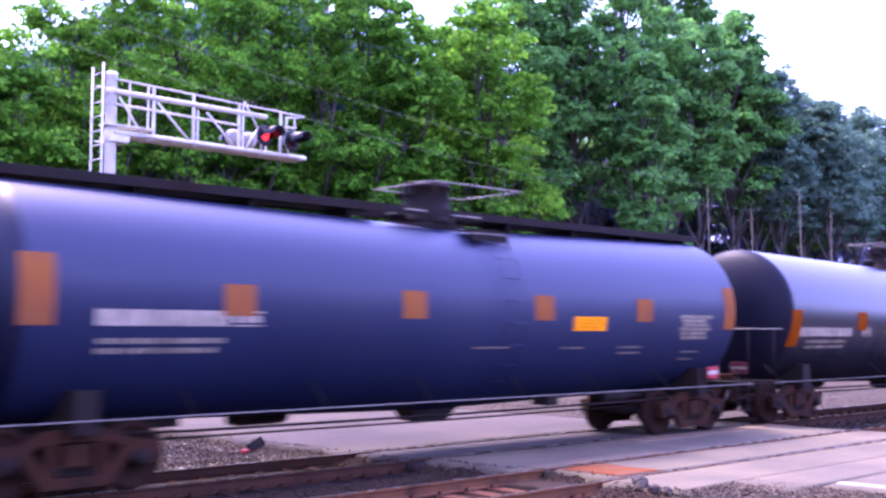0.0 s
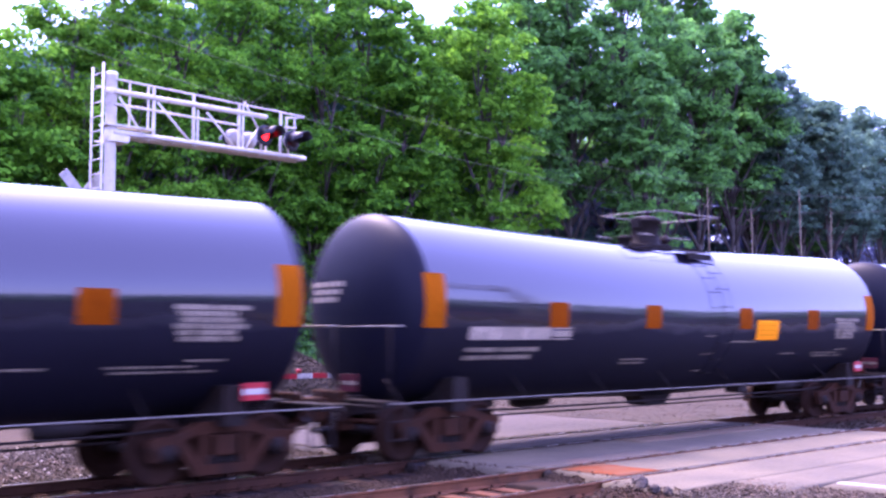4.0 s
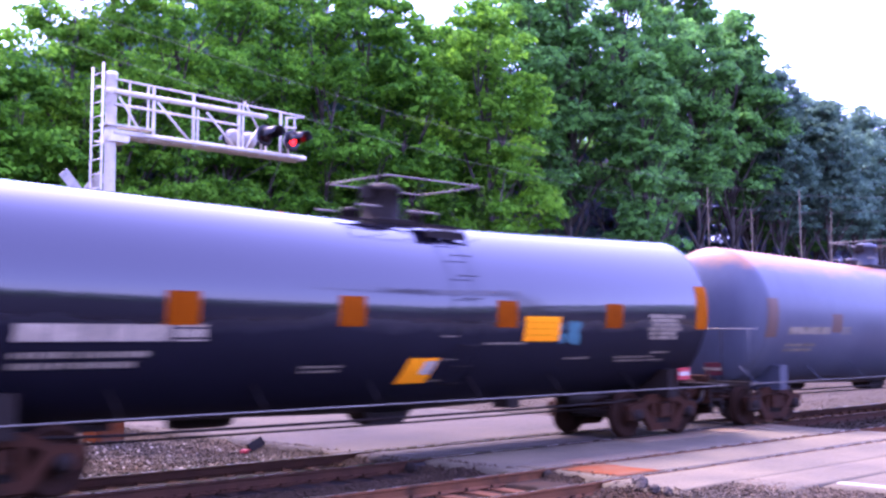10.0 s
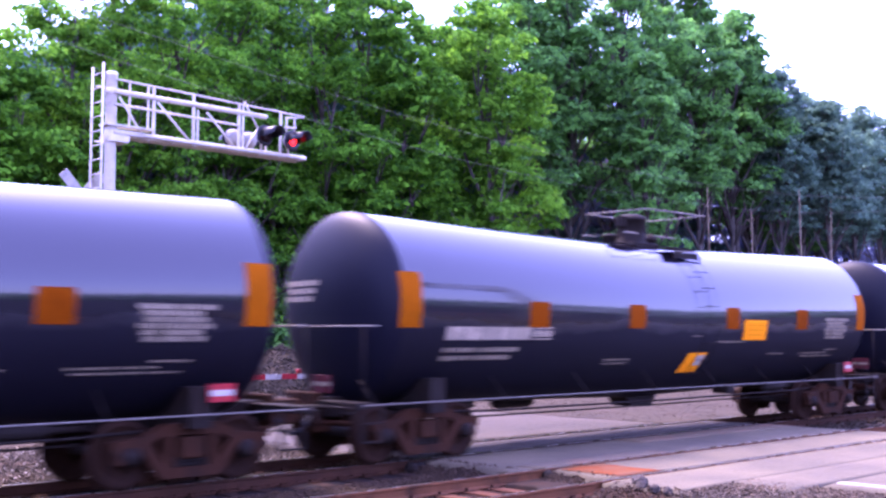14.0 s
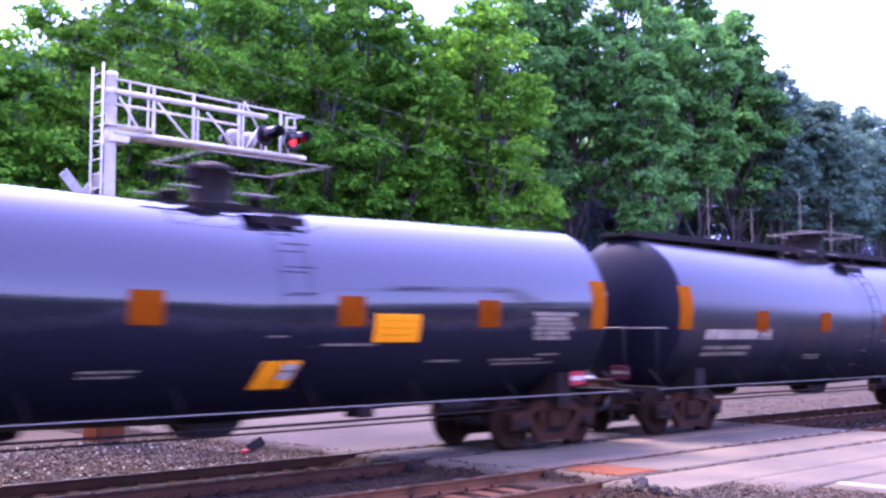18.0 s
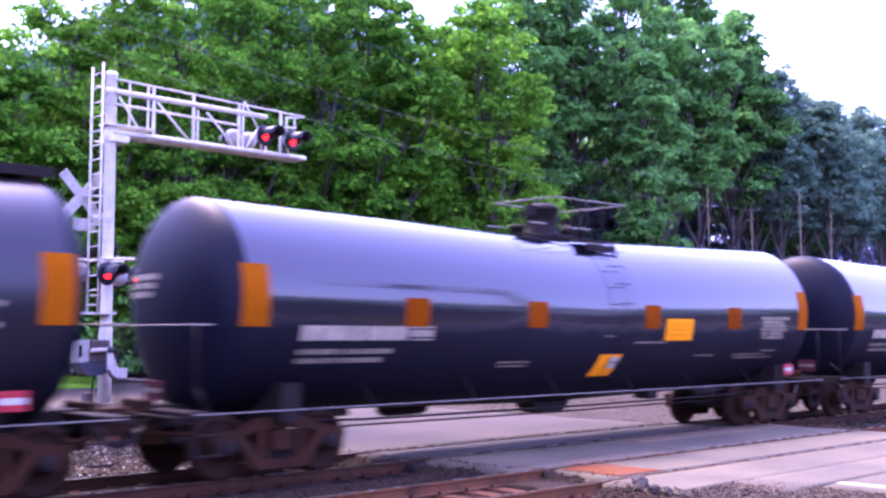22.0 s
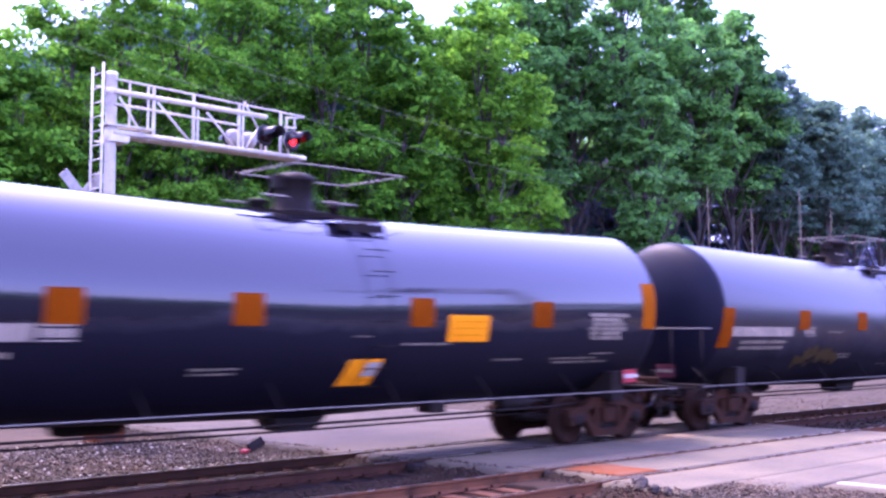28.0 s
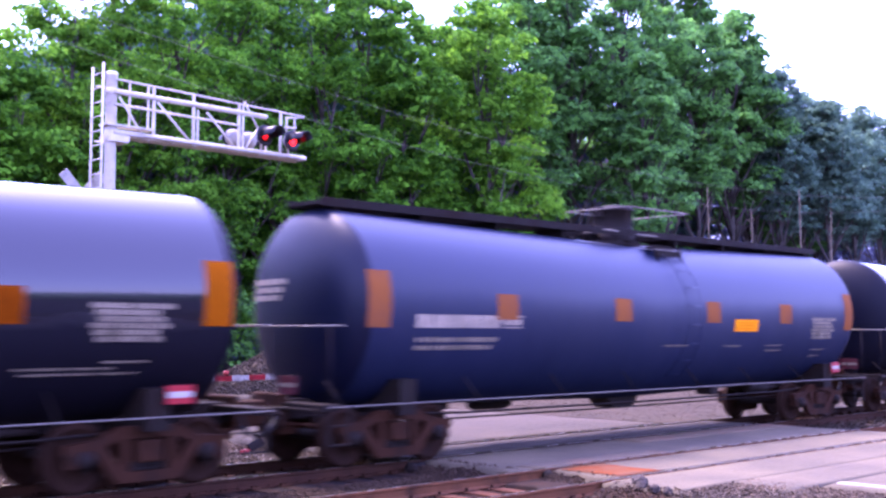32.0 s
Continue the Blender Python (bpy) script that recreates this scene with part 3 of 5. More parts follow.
    while x < x1 - .04:
        w = min(g.uniform(.1, .2) * (z1 - z0) / .2 + .04, x1 - x)
        sheet(bm, x, x + w, z0, z1, side, off, 0, 1, 2)
        x += w + close * g.choice((.02, .025, .025, .06)) * (.6 + (z1 - z0) / .3)
    return bm


def scrawl(car, x0, x1, z0, z1, seed, material, label, side=1, letters=5, width=.12):
    """Sprayed letter shapes on the tank's side: fat, overlapping strokes with soft corners."""
    g = random.Random(seed)
    bm = bmesh.new()
    w = (x1 - x0) / letters
    layer = 0
    for s in range(letters):
        cx = x0 + w * (s + .5)
        for q in range(g.choice((2, 3, 3))):
            layer += 1
            a = (cx + w * g.uniform(-.55, .55), z0 + (z1 - z0) * g.choice((.05, .2, .5, .9)))
            b = (cx + w * g.uniform(-.55, .55), z0 + (z1 - z0) * g.choice((.1, .55, .8, .95)))
            bow = g.uniform(-.25, .25) * w
            prev = None
            for i in range(9):
                u = i / 8
                x = a[0] + (b[0] - a[0]) * u + bow * math.sin(math.pi * u)
                z = a[1] + (b[1] - a[1]) * u + bow * .5 * math.sin(math.pi * u)
                d = Vector((b[0] - a[0], b[1] - a[1]))
                d = d.normalized() if d.length > 1e-6 else Vector((1, 0))
                h = width * math.sqrt(max(1 - (2 * u - 1) ** 4, .02)) * (.8 + .4 * g.random())
                row = [bm.verts.new(skin(x - d.y * h * e, z + d.x * h * e, side, .007 + .0005 * layer)) for e in (-.5, .5)]
                if prev:
                    bm.faces.new((prev[0], row[0], row[1], prev[1]))
                prev = row
    return tagged(part("graffiti", finish(bm), material, car, label), kind="stuff")


def prism(bm, pts, y0, y1):
    """A flat outline in x and z, given thickness across the track."""
    a = [bm.verts.new((x, y0, z)) for x, z in pts]
    b = [bm.verts.new((x, y1, z)) for x, z in pts]
    bm.faces.new(a)
    bm.faces.new(b[::-1])
    for i in range(len(pts)):
        j = (i + 1) % len(pts)
        bm.faces.new((a[j], a[i], b[i], b[j]))
    return bm


def bogie(car, xb):
    """A three-piece freight truck; its wheelsets are parts of the car."""
    bm = bmesh.new()
    box(bm, -.19, .19, -1.12, 1.12, .38, .68, .03)
    lathe(bm, [(.2, .68), (.2, .8)], 16)
    bg = part("bogie", finish(bm), M_RUSTY, car, "rust-brown cast steel freight bogie")
    bg.location = (xb, 0, 0)
    for s in (-1, 1):
        f = bmesh.new()
        y0, y1 = s * 1.0 - .07, s * 1.0 + .07
        prism(f, [(-1.17, .52), (-1.17, .66), (-.75, .7), (-.42, .86), (.42, .86), (.75, .7), (1.17, .66), (1.17, .52), (.8, .54), (.42, .7), (-.42, .7), (-.8, .54)], y0, y1)
        prism(f, [(-.78, .56), (-.62, .62), (-.36, .28), (-.42, .14), (-.5, .18)], y0, y1)
        prism(f, [(.78, .56), (.5, .18), (.42, .14), (.36, .28), (.62, .62)], y0, y1)
        prism(f, [(-.46, .13), (.46, .13), (.46, .27), (-.46, .27)], y0, y1)
        prism(f, [(-.4, .27), (-.28, .27), (-.28, .7), (-.4, .7)], y0, y1)
        prism(f, [(.28, .27), (.4, .27), (.4, .7), (.28, .7)], y0, y1)
        prism(f, [(-1.12, .36), (-1.0, .36), (-1.0, .56), (-1.12, .56)], y0, y1)
        prism(f, [(1.0, .36), (1.12, .36), (1.12, .56), (1.0, .56)], y0, y1)
        part("side_frame", finish(f), M_RUSTY, bg, "rust-brown cast side frame")
        for x in (-.17, 0, .17):
            sp = bmesh.new()
            lathe(sp, [(.05, .27), (.075, .28), (.075, .31), (.06, .32), (.075, .33), (.075, .36), (.06, .37), (.075, .38), (.05, .4)], 10, at=(x, s * 1.0, 0))
            part("spring", sp, M_FRAME, bg)
        for x in (-.89, .89):
            c = bmesh.new()
            lathe(c, [(.0, s * .9), (.13, s * .9), (.13, s * 1.08), (.08, s * 1.13), (.0, s * 1.14)], 14, "y", (x, 0, .457))
            part("bearing_cap", c, M_FRAME, bg)
    br = bmesh.new()
    for x in (-.42, .42):
        box(br, x - .05, x + .05, -.8, .8, .36, .44, .01)
    part("brake_beam", finish(br), M_FRAME, bg)
    for x in (-.89, .89):
        ax = bmesh.new()
        lathe(ax, [(.0, -1.05), (.075, -1.05), (.085, -.8), (.08, 0), (.085, .8), (.075, 1.05), (.0, 1.05)], 12, "y")
        ws = part("wheelset", ax, M_FRAME, car, "steel wheelset")
        ws.location = (xb + x, 0, .457)
        for s in (-1, 1):
            w = bmesh.new()
            lathe(w, [(.0, s * .66), (.13, s * .66), (.14, s * .7), (.36, s * .74), (.38, s * .69), (.48, s * .685), (.485, s * .705), (.457, s * .72),
                      (.452, s * .82), (.39, s * .825), (.37, s * .79), (.14, s * .81), (.12, s * .85), (.0, s * .85)], 28, "y")
            wh = part("wheel", w, M_WHEEL, ws, "worn brown steel wheel")
            for a in (0, 2.1, 4.2):
                hb = bmesh.new()
                box(hb, .2 * math.cos(a) - .03, .2 * math.cos(a) + .03, s * .79 - .02, s * .79 + .02, .2 * math.sin(a) - .03, .2 * math.sin(a) + .03)
                if a == 0:
                    part("casting_mark", finish(hb), M_FRAME, ws)
                else:
                    hb.free()


def tank_car(style):
    """A bent-bottom tank car. style: gloss, satin, grey, blue, walkway."""
    paint = {"gloss": M_GLOSS, "satin": M_SATIN, "grey": M_GREY, "pale": M_PALEGREY, "blue": M_BLUE, "walkway": M_SATIN}[style]
    label = {"gloss": "glossy black railway tank car with orange reflective panels", "satin": "dull black railway tank car with low orange end stripes",
             "grey": "weathered grey railway tank car streaked with rust along its top", "pale": "pale blue-grey railway tank car with a rusty top line", "blue": "dark blue railway tank car with a full-length roof walkway",
             "walkway": "satin black railway tank car with a full-length roof walkway"}[style]
    own = style
    style = "grey" if style == "pale" else style
    car = thing("tank_car", label=label, category="tank car", group="cars of the tank train")
    part("tank_shell", shell_mesh(), paint, car)
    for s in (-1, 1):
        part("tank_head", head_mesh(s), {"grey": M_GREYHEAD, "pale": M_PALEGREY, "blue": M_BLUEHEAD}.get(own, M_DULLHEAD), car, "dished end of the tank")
    trim = M_GREYTRIM if style == "grey" else M_FRAME
    mark = {"pale": M_FADED, "grey": M_OCHRE, "blue": M_PALEORANGE}.get(own, M_ORANGE)
    squares, sq, band, lines = {"gloss": ((-4.57, -1.7, 1.7, 4.67), (2.19, 2.65), (-6.8, -4.74, 1.98, 2.2), (-6.8, -5.0, 1.64, 1.85)),
                                "satin": ((-4.35, -1.45, 1.39, 4.18), (2.18, 2.64), (-7.4, -4.84, 2.03, 2.24), (-7.0, -5.05, 1.74, 1.94)),
                                "grey": ((-4.6, -1.55, 1.4, 4.4), (2.12, 2.57), (-6.88, -4.92, 2.08, 2.25), (-6.88, -5.5, 1.68, 1.86)),
                                "blue": ((-4.75, -1.5, 1.6, 4.57), (2.32, 2.76), (-6.85, -4.92, 2.18, 2.39), (-6.8, -4.95, 1.82, 2.02)),
                                "walkway": ((-4.67, -1.77, 1.6, 4.37), (2.15, 2.6), (-6.85, -4.75, 1.97, 2.18), (-6.8, -4.95, 1.62, 1.83))}[style]
    tall = {"satin": (1.79, 2.65), "grey": (2.01, 2.9)}.get(style, (2.18, 3.07))
    for side in (1, -1):
        for s in (-1, 1):
            slant = .06 if style == "satin" else 0
            part("end_stripe", sheet(bmesh.new(), s * 7.62 - .22 - slant * .5, s * 7.62 + .22 - slant * .5, *tall, side, lean=slant, nx=6, nz=10), M_STRIPE if style in ("gloss", "walkway") else mark, car, "tall reflective end panel")
        for x in squares:
            part("reflective_panel", sheet(bmesh.new(), x - .255, x + .255, *sq, side), mark, car, "square reflective panel")
        bm = words(bmesh.new(), *band, side, 3, close=.35)
        nxt = .55 if style in ("satin", "grey") else .07
        words(bm, band[1] + nxt, band[1] + nxt + .5, band[3] - .03, band[3], side, 4, close=0)
        words(bm, band[1] + nxt, band[1] + nxt + .5, band[2] + .05, band[3] - .06, side, 5, close=1.6)
        words(bm, band[1] + nxt, band[1] + nxt + .5, band[2], band[2] + .02, side, 6, close=0)
        tagged(part("stencilled_band", bm, M_STENCIL if style == "grey" else M_BAND, car, "line of large white stencilled bars"), kind="stuff")
        if side == 1:
            bm = bmesh.new()
            lh = (lines[3] - lines[2]) * .36
            words(bm, lines[0], lines[1], lines[3] - lh, lines[3], side, 11)
            words(bm, lines[0], lines[1] - .1, lines[2], lines[2] + lh, side, 12)
            for i, (a, b, z0, z1) in enumerate(((-2.5, -1.7, 1.57, 1.6), (-2.5, -1.75, 1.5, 1.53), (1.2, 2.3, 1.9, 1.93),
                                                (3.4, 4.1, 1.62, 1.65), (4.9, 6.2, 1.62, 1.65), (5.0, 6.0, 1.55, 1.58), (.15, .6, 1.65, 1.67), (.2, .6, 2.03, 2.05), (.1, .6, 1.3, 1.32))
                                               if style not in ("grey", "blue") else ((-.1, .75, 1.83, 1.86), (2.15, 2.8, 1.81, 1.84), (3.85, 4.6, 1.81, 1.84), (3.9, 4.6, 1.7, 1.73))
                                               if style == "blue" else ((1.0, 1.7, 1.75, 1.78), (.9, 1.5, 1.55, 1.58))):
                words(bm, a, b, z0, z1, side, 20 + i)
            tagged(part("small_lettering", bm, M_STENCIL, car, "lines of small white stencilled bars"), kind="stuff")
            bm = bmesh.new()
            dx, dz = (6.3, 2.5) if style == "satin" else (6.1, 2.47) if style == "grey" else (5.78, 2.4)
            for i in range(6):
                words(bm, dx + .05 * (i % 3), dx + 1.17 - .1 * (i * 5 % 3), dz - .085 * i, dz + .07 - .085 * i, side, 30 + i, close=.6)
            for i in range(2):
                words(bm, 6.05, 6.7 - .15 * i, 1.7 - .15 * i, 1.73 - .15 * i, side, 50 + i)
            tagged(part("data_stencil", bm, M_STENCIL, car, "block of white data lines as bars"), kind="stuff")
        hp = {"blue": (2.42, 3.36, 2.14, 2.4), "satin": (2.05, 2.95, 1.62, 2.0)}.get(style, (2.16, 3.1, 1.95, 2.39))
        if style != "grey":
            pl = part("placard", sheet(bmesh.new(), *hp, side, .009), M_YELLOW, car, "yellow warning placard with dark lettering")
            if side == 1:
                bm = bmesh.new()
                for i in range(3):
                    zz = hp[3] - (hp[3] - hp[2]) * (.25 + .25 * i)
                    words(bm, hp[0] + .12, hp[1] - .12, zz - .012, zz + .012, side, 70 + i, .011)
                tagged(part("placard_lettering", bm, M_AMBERPRINT, pl), kind="stuff")
        if style == "satin" and side == 1:
            bm = words(bmesh.new(), .32, .95, 3.05, 3.08, side, 60)
            words(bm, .42, 1.0, 2.99, 3.02, side, 61)
            words(bm, -.2, .65, 2.26, 2.29, side, 62)
            words(bm, -.15, .65, 2.18, 2.21, side, 63)
            words(bm, -3.15, -2.45, 2.12, 2.15, side, 64)
            tagged(part("upper_lettering", bm, M_STENCIL, car, "two short lines of white bars"), kind="stuff")
        # handrail along the side
        hr = part("side_rail", bar(*[(x, -side * 1.47, .99) for x in (-8.55, 0, 8.55)], r=.011, n=6), M_HANDRAIL, car, "long pale handrail low on the side")
        for x in (-8.3, -5.4, -3.2, -1.1, 1.1, 3.2, 5.4, 8.3):
            zc = skin(x if abs(x) < 7 else 7 * (1 if x > 0 else -1), 1.35, side, 0)
            part("rail_bracket", bar((x, -side * 1.47, .99), (x, zc[1], 1.36), r=.014, n=6), trim, hr)
        # ladder at the middle
        la, lb, steps = (.25, .8, 7) if style in ("grey", "satin") else (.5, 1.0, 8)
        reach = np.linspace(-.95, 1.0, 14)
        side_bar = [(-side * (TANK_R + .1) * math.cos(a), axis_z(0) + (TANK_R + .1) * math.sin(a)) for a in reach]
        ld = part("ladder", bar(*[(la, y, z) for y, z in side_bar], r=.008, n=6), paint, car, "ladder that follows the tank's side")
        part("ladder_rail", bar(*[(lb, y, z) for y, z in side_bar], r=.008, n=6), paint, ld)
        for a in np.linspace(-.85, .85, steps):
            y, z = -side * (TANK_R + .1) * math.cos(a), axis_z(0) + (TANK_R + .1) * math.sin(a)
            part("rung", bar((la, y, z), (lb, y, z), r=.009, n=6), paint if style == "blue" else trim, ld)
        # platform beside the fittings, with its toe board and guard rail
        near, far = (-side * .6, -side * .96)
        p = part("platform", one_box(.28, 1.2, min(near, far), max(near, far), 3.88, 3.9), M_FRAME, car, "dark steel grating platform")
        part("toe_board", one_box(.28, 1.2, min(far, far - side * .02), max(far, far - side * .02), 3.7, 3.82), M_FRAME, p)
        # light on the platform's top edge, put in as a pale bar
        part("toe_edge", bar((.28, far - side * .02, 3.84), (1.2, far - side * .02, 3.84), r=.014, n=6), M_HANDRAIL, p, "pale bar for the lit top edge of the platform")
        part("top_edge", one_box(-1.3, 1.35, min(-side * .58, -side * .62), max(-side * .58, -side * .62), 3.94, 3.97), M_FRAME, p)
        for x0, x1, z in ((-.85, -.4, 4.2), (.25, .95, 4.17)):
            st = part("step_bar", bar((x0, -side * .55, z), (x1, -side * .55, z), r=.018, n=6), M_HANDRAIL, p, "short pale step bar")
            for x in (x0 + .04, x1 - .04):
                part("step_leg", bar((x, -side * .55, z), (x, -side * .58, 3.9), r=.008, n=5), M_FRAME, st)
        for x in (.3, 1.18):
            part("platform_brace", bar((x, far, 3.89), (x, -side * 1.04, axis_z(0) + 1.1), r=.02, n=6), M_FRAME, p)
        part("guard_rail", bar((-.42, -side * .8, 4.7), (1.78, -side * .8, 4.7), r=.014, n=6), M_HANDRAIL, p, "thin pale guard rail")
        for x in (-.4, .35, 1.05, 1.76):
            part("guard_post", bar((x, -side * .8, 3.86), (x, -side * .8, 4.7), r=.01, n=6), M_FRAME, p)
    for x in (-.42, 1.78):
        part("guard_rail", bar((x, -.8, 4.7), (x, .8, 4.7), r=.014, n=6), M_HANDRAIL, car, "thin pale guard rail")
    # fittings on top
    hs = bmesh.new()
    hr_ = .43 if style in ("blue", "walkway") else .32
    lathe(hs, [(hr_ + .04, 3.86), (hr_ + .04, 4.0), (hr_, 4.02), (hr_, 4.52), (hr_ + .03, 4.53), (hr_ + .03, 4.57), (hr_ - .03, 4.63), (.15, 4.68), (0, 4.69)], 24, at=(.12, 0, 0))
    h = part("valve_housing", hs, trim, car, "round protective housing over the valves")
    if style in ("blue", "walkway"):
        h.location.z = .14
    part("hinge", one_box(.12 - hr_ - .06, .12 - hr_ + .04, -.12, .12, 4.4, 4.62, bevel=.01), M_FRAME, h)
    part("fittings_base", one_box(-.3, .55, -.42, .42, 3.88, 4.04, bevel=.02), M_FRAME, car, "low dark base round the valve housing")
    mw = bmesh.new()
    lathe(mw, [(.15, 3.86), (.15, 4.14), (.18, 4.15), (.18, 4.19), (.1, 4.22), (0, 4.23)], 18, at=(-.5, .1, 0))
    part("manway_cover", mw, trim, car)
    vv = bmesh.new()
    lathe(vv, [(.1, 3.85), (.1, 4.15), (.13, 4.16), (.13, 4.22), (.05, 4.32), (0, 4.32)], 12, at=(1.05, .15, 0))
    part("relief_valve", vv, M_FRAME, car)
    if style in ("blue", "walkway"):
        wk = bmesh.new()
        for s in (-1, 1):
            box(wk, min(s * 1.3, s * 8.0), max(s * 1.3, s * 8.0), -.42, .42, 4.17, 4.23)
        k = part("roof_walkway", finish(wk), M_FRAME, car, "full-length dark roof walkway")
        for i in range(9):
            x = -7.6 + 1.9 * i
            if abs(x) > 1.2:
                part("walkway_bracket", one_box(x - .03, x + .03, -.38, .38, axis_z(x) + TANK_R - .06, 4.172), M_FRAME, k)
        for s in (-1, 1):
            part("walkway_edge", one_box(-8.0, 8.0, s * .43 - .012, s * .43 + .012, 4.14, 4.28), M_FRAME, k)
    # underside
    sk = bmesh.new()
    prism(sk, [(-.6, .9), (-.25, .56), (.4, .56), (.75, .9)], -.25, .25)
    part("outlet_skid", finish(sk), M_FRAME, car, "black skid round the bottom outlet")
    part("brake_pipe", bar((-8.2, -.5, .8), (-5.2, -.95, .74), (0, -.95, .72), (5.2, -.95, .74), (8.2, -.5, .8), r=.022, n=6), M_FRAME, car)
    part("brake_rod", bar((-5.6, -.6, .62), (0, -.6, .6), (5.6, -.6, .62), r=.018, n=6), M_FRAME, car)
    cy = bmesh.new()
    lathe(cy, [(0, 4.2), (.11, 4.2), (.11, 4.9), (.05, 5.0), (.03, 5.4), (0, 5.4)], 14, "x", (0, -.72, .84))
    part("brake_cylinder", cy, M_FRAME, car)
    part("brake_valve", one_box(2.3, 2.62, -.95, -.55, .76, .95, bevel=.03), M_FRAME, car)
    part("air_tank", lathe(bmesh.new(), [(0, -3.6), (.1, -3.55), (.13, -3.4), (.13, -2.6), (.1, -2.45), (0, -2.4)], 14, "x", (0, .65, .74)), M_FRAME, car)
    for s in (-1, 1):
        ds = bmesh.new()
        box(ds, min(s * 4.9, s * 8.62), max(s * 4.9, s * 8.62), -.2, .2, .74, 1.06, .015)
        part("draft_sill", finish(ds), M_FRAME, car)
        sd = bmesh.new()
        prism(sd, [(s * 6.68, .8), (s * 7.02, .8), (s * 7.02, 1.36), (s * 6.68, 1.36)], -1.3, -.2)
        prism(sd, [(s * 6.68, .8), (s * 7.02, .8), (s * 7.02, 1.36), (s * 6.68, 1.36)], .2, 1.3)
        part("bolster_saddle", finish(sd), trim, car, "saddle that carries the tank's end")
        cp = bmesh.new()
        box(cp, min(s * 8.6, s * 8.86), max(s * 8.6, s * 8.86), -.12, .12, .72, .98, .02)
        box(cp, min(s * 8.82, s * 9.05), max(s * 8.82, s * 9.05), -.22, .2, .66, 1.06, .05)
        part("coupler", finish(cp), M_RUSTY, car, "rusty knuckle coupler")
        part("striker", one_box(min(s * 8.56, s * 8.68), max(s * 8.56, s * 8.68), -.42, .42, .64, 1.16, bevel=.03), M_RUSTY, car, "rust-brown striker casting round the coupler")
        part("coupler_carrier", one_box(min(s * 8.3, s * 8.64), max(s * 8.3, s * 8.64), -.32, .32, .52, .66, bevel=.02), M_RUSTY, car)
        for y in (-.62, .62):
            part("brake_rigging", bar((s * 7.75, y, .6), (s * 8.2, y, .66), (s * 8.62, y * .8, .7), r=.035, n=8), M_RUSTY, car)
        part("angle_cock", lathe(bmesh.new(), [(0, 8.5), (.06, 8.5), (.07, 8.6), (.05, 8.72), (0, 8.74)], 10, "x", (0, -.34, .84)) if s > 0 else lathe(bmesh.new(), [(0, -8.5), (.06, -8.5), (.07, -8.6), (.05, -8.72), (0, -8.74)], 10, "x", (0, -.34, .84)), M_FRAME, car)
        part("uncoupling_lever", bar((s * 8.72, -1.42, .72), (s * 8.72, -1.38, .95), (s * 8.72, -.3, .95), (s * 8.8, -.15, .9), r=.022, n=6), M_FRAME, car)
        part("brake_hose", bar((s * 8.7, -.34, .82), (s * 8.86, -.36, .6), (s * 9.04, -.32, .52), r=.035, n=8), M_BLACKHEAD, car)
        ep = bmesh.new()
        box(ep, min(s * 8.32, s * 8.66), max(s * 8.32, s * 8.66), -1.45, 1.45, .93, 1.03, .008)
        pp = part("end_platform", finish(ep), M_FRAME, car, "narrow end step across the car")
        for y in (-1.4, 1.4):
            part("end_post", bar((s * 8.5, y, 1.0), (s * 8.5, y, 2.2), r=.013, n=6), trim, pp)
        part("end_rail", bar((s * 8.3, -1.5, 2.2), (s * 8.5, -1.42, 2.2), (s * 8.5, 1.42, 2.2), (s * 8.3, 1.5, 2.2), r=.014, n=6), M_HANDRAIL, pp, "pale handrail across the car's end")
        for y in (-1.38, 1.38):
            st = bmesh.new()
            for x in (8.1, 8.5):
                box(st, s * x - .025, s * x + .025, y - .008, y + .008, .42, 1.0)
            for z in (.42, .7):
                box(st, min(s * 8.1, s * 8.5), max(s * 8.1, s * 8.5), y - .035, y + .035, z - .012, z + .012)
            part("sill_step", st, M_FRAME, pp)
        bmw = bmesh.new()
        for i in range(3):
            z = 2.92 - .13 * i
            g = random.Random(80 + i)
            y = .0 + .08 * i
            while y < 1.0 - .1 * (i % 2):
                w = g.uniform(.1, .18)
                q = []
                for yy, zz in ((y, z - .045), (y + w, z - .045), (y + w, z + .045), (y, z + .045)):
                    d = math.hypot(yy, zz - axis_z(8)) / TANK_R
                    q.append(bmw.verts.new((s * (TANK_HALF + HEAD * math.sqrt(max(1 - d * d, 0)) + .02), yy, zz)))
                bmw.faces.new(q)
                y += w + .04
        tagged(part("head_lettering", finish(bmw), M_HEADTEXT, car, "white stencilled bars on the tank's head"), kind="stuff")
        bogie(car, s * 6.85)
    wide, mid = (.24, 1.4) if style in ("satin", "grey") else (.2, 1.27)
    for x, y in ((6.16 if style in ("satin", "grey") else 7.12, -1.38),):
        pl = part("hazard_plate", one_box(x - wide, x + wide, y - .008, y + .008, mid - wide * .62, mid + wide * .62, bevel=.003), M_RED, car, "red hazard plate with a white band")
        part("white_band", one_box(x - wide * .88, x + wide * .88, y - .012, y + .012, mid - wide * .2, mid + wide * .2), M_WHITE, pl)
        part("plate_bracket", bar((x, y * .97, 1.0), (x, y * .97, 1.3), r=.015, n=6), M_FRAME, pl)
    # this plate's shade is put into its darker red and dim band
    pl = part("hazard_plate", one_box(-8.7, -8.685, -.83, -.37, 1.16, 1.44, bevel=.003), M_DARKRED, car, "red hazard plate with a white band")
    part("white_band", one_box(-8.705, -8.68, -.81, -.39, 1.27, 1.33), M_STENCIL, pl)
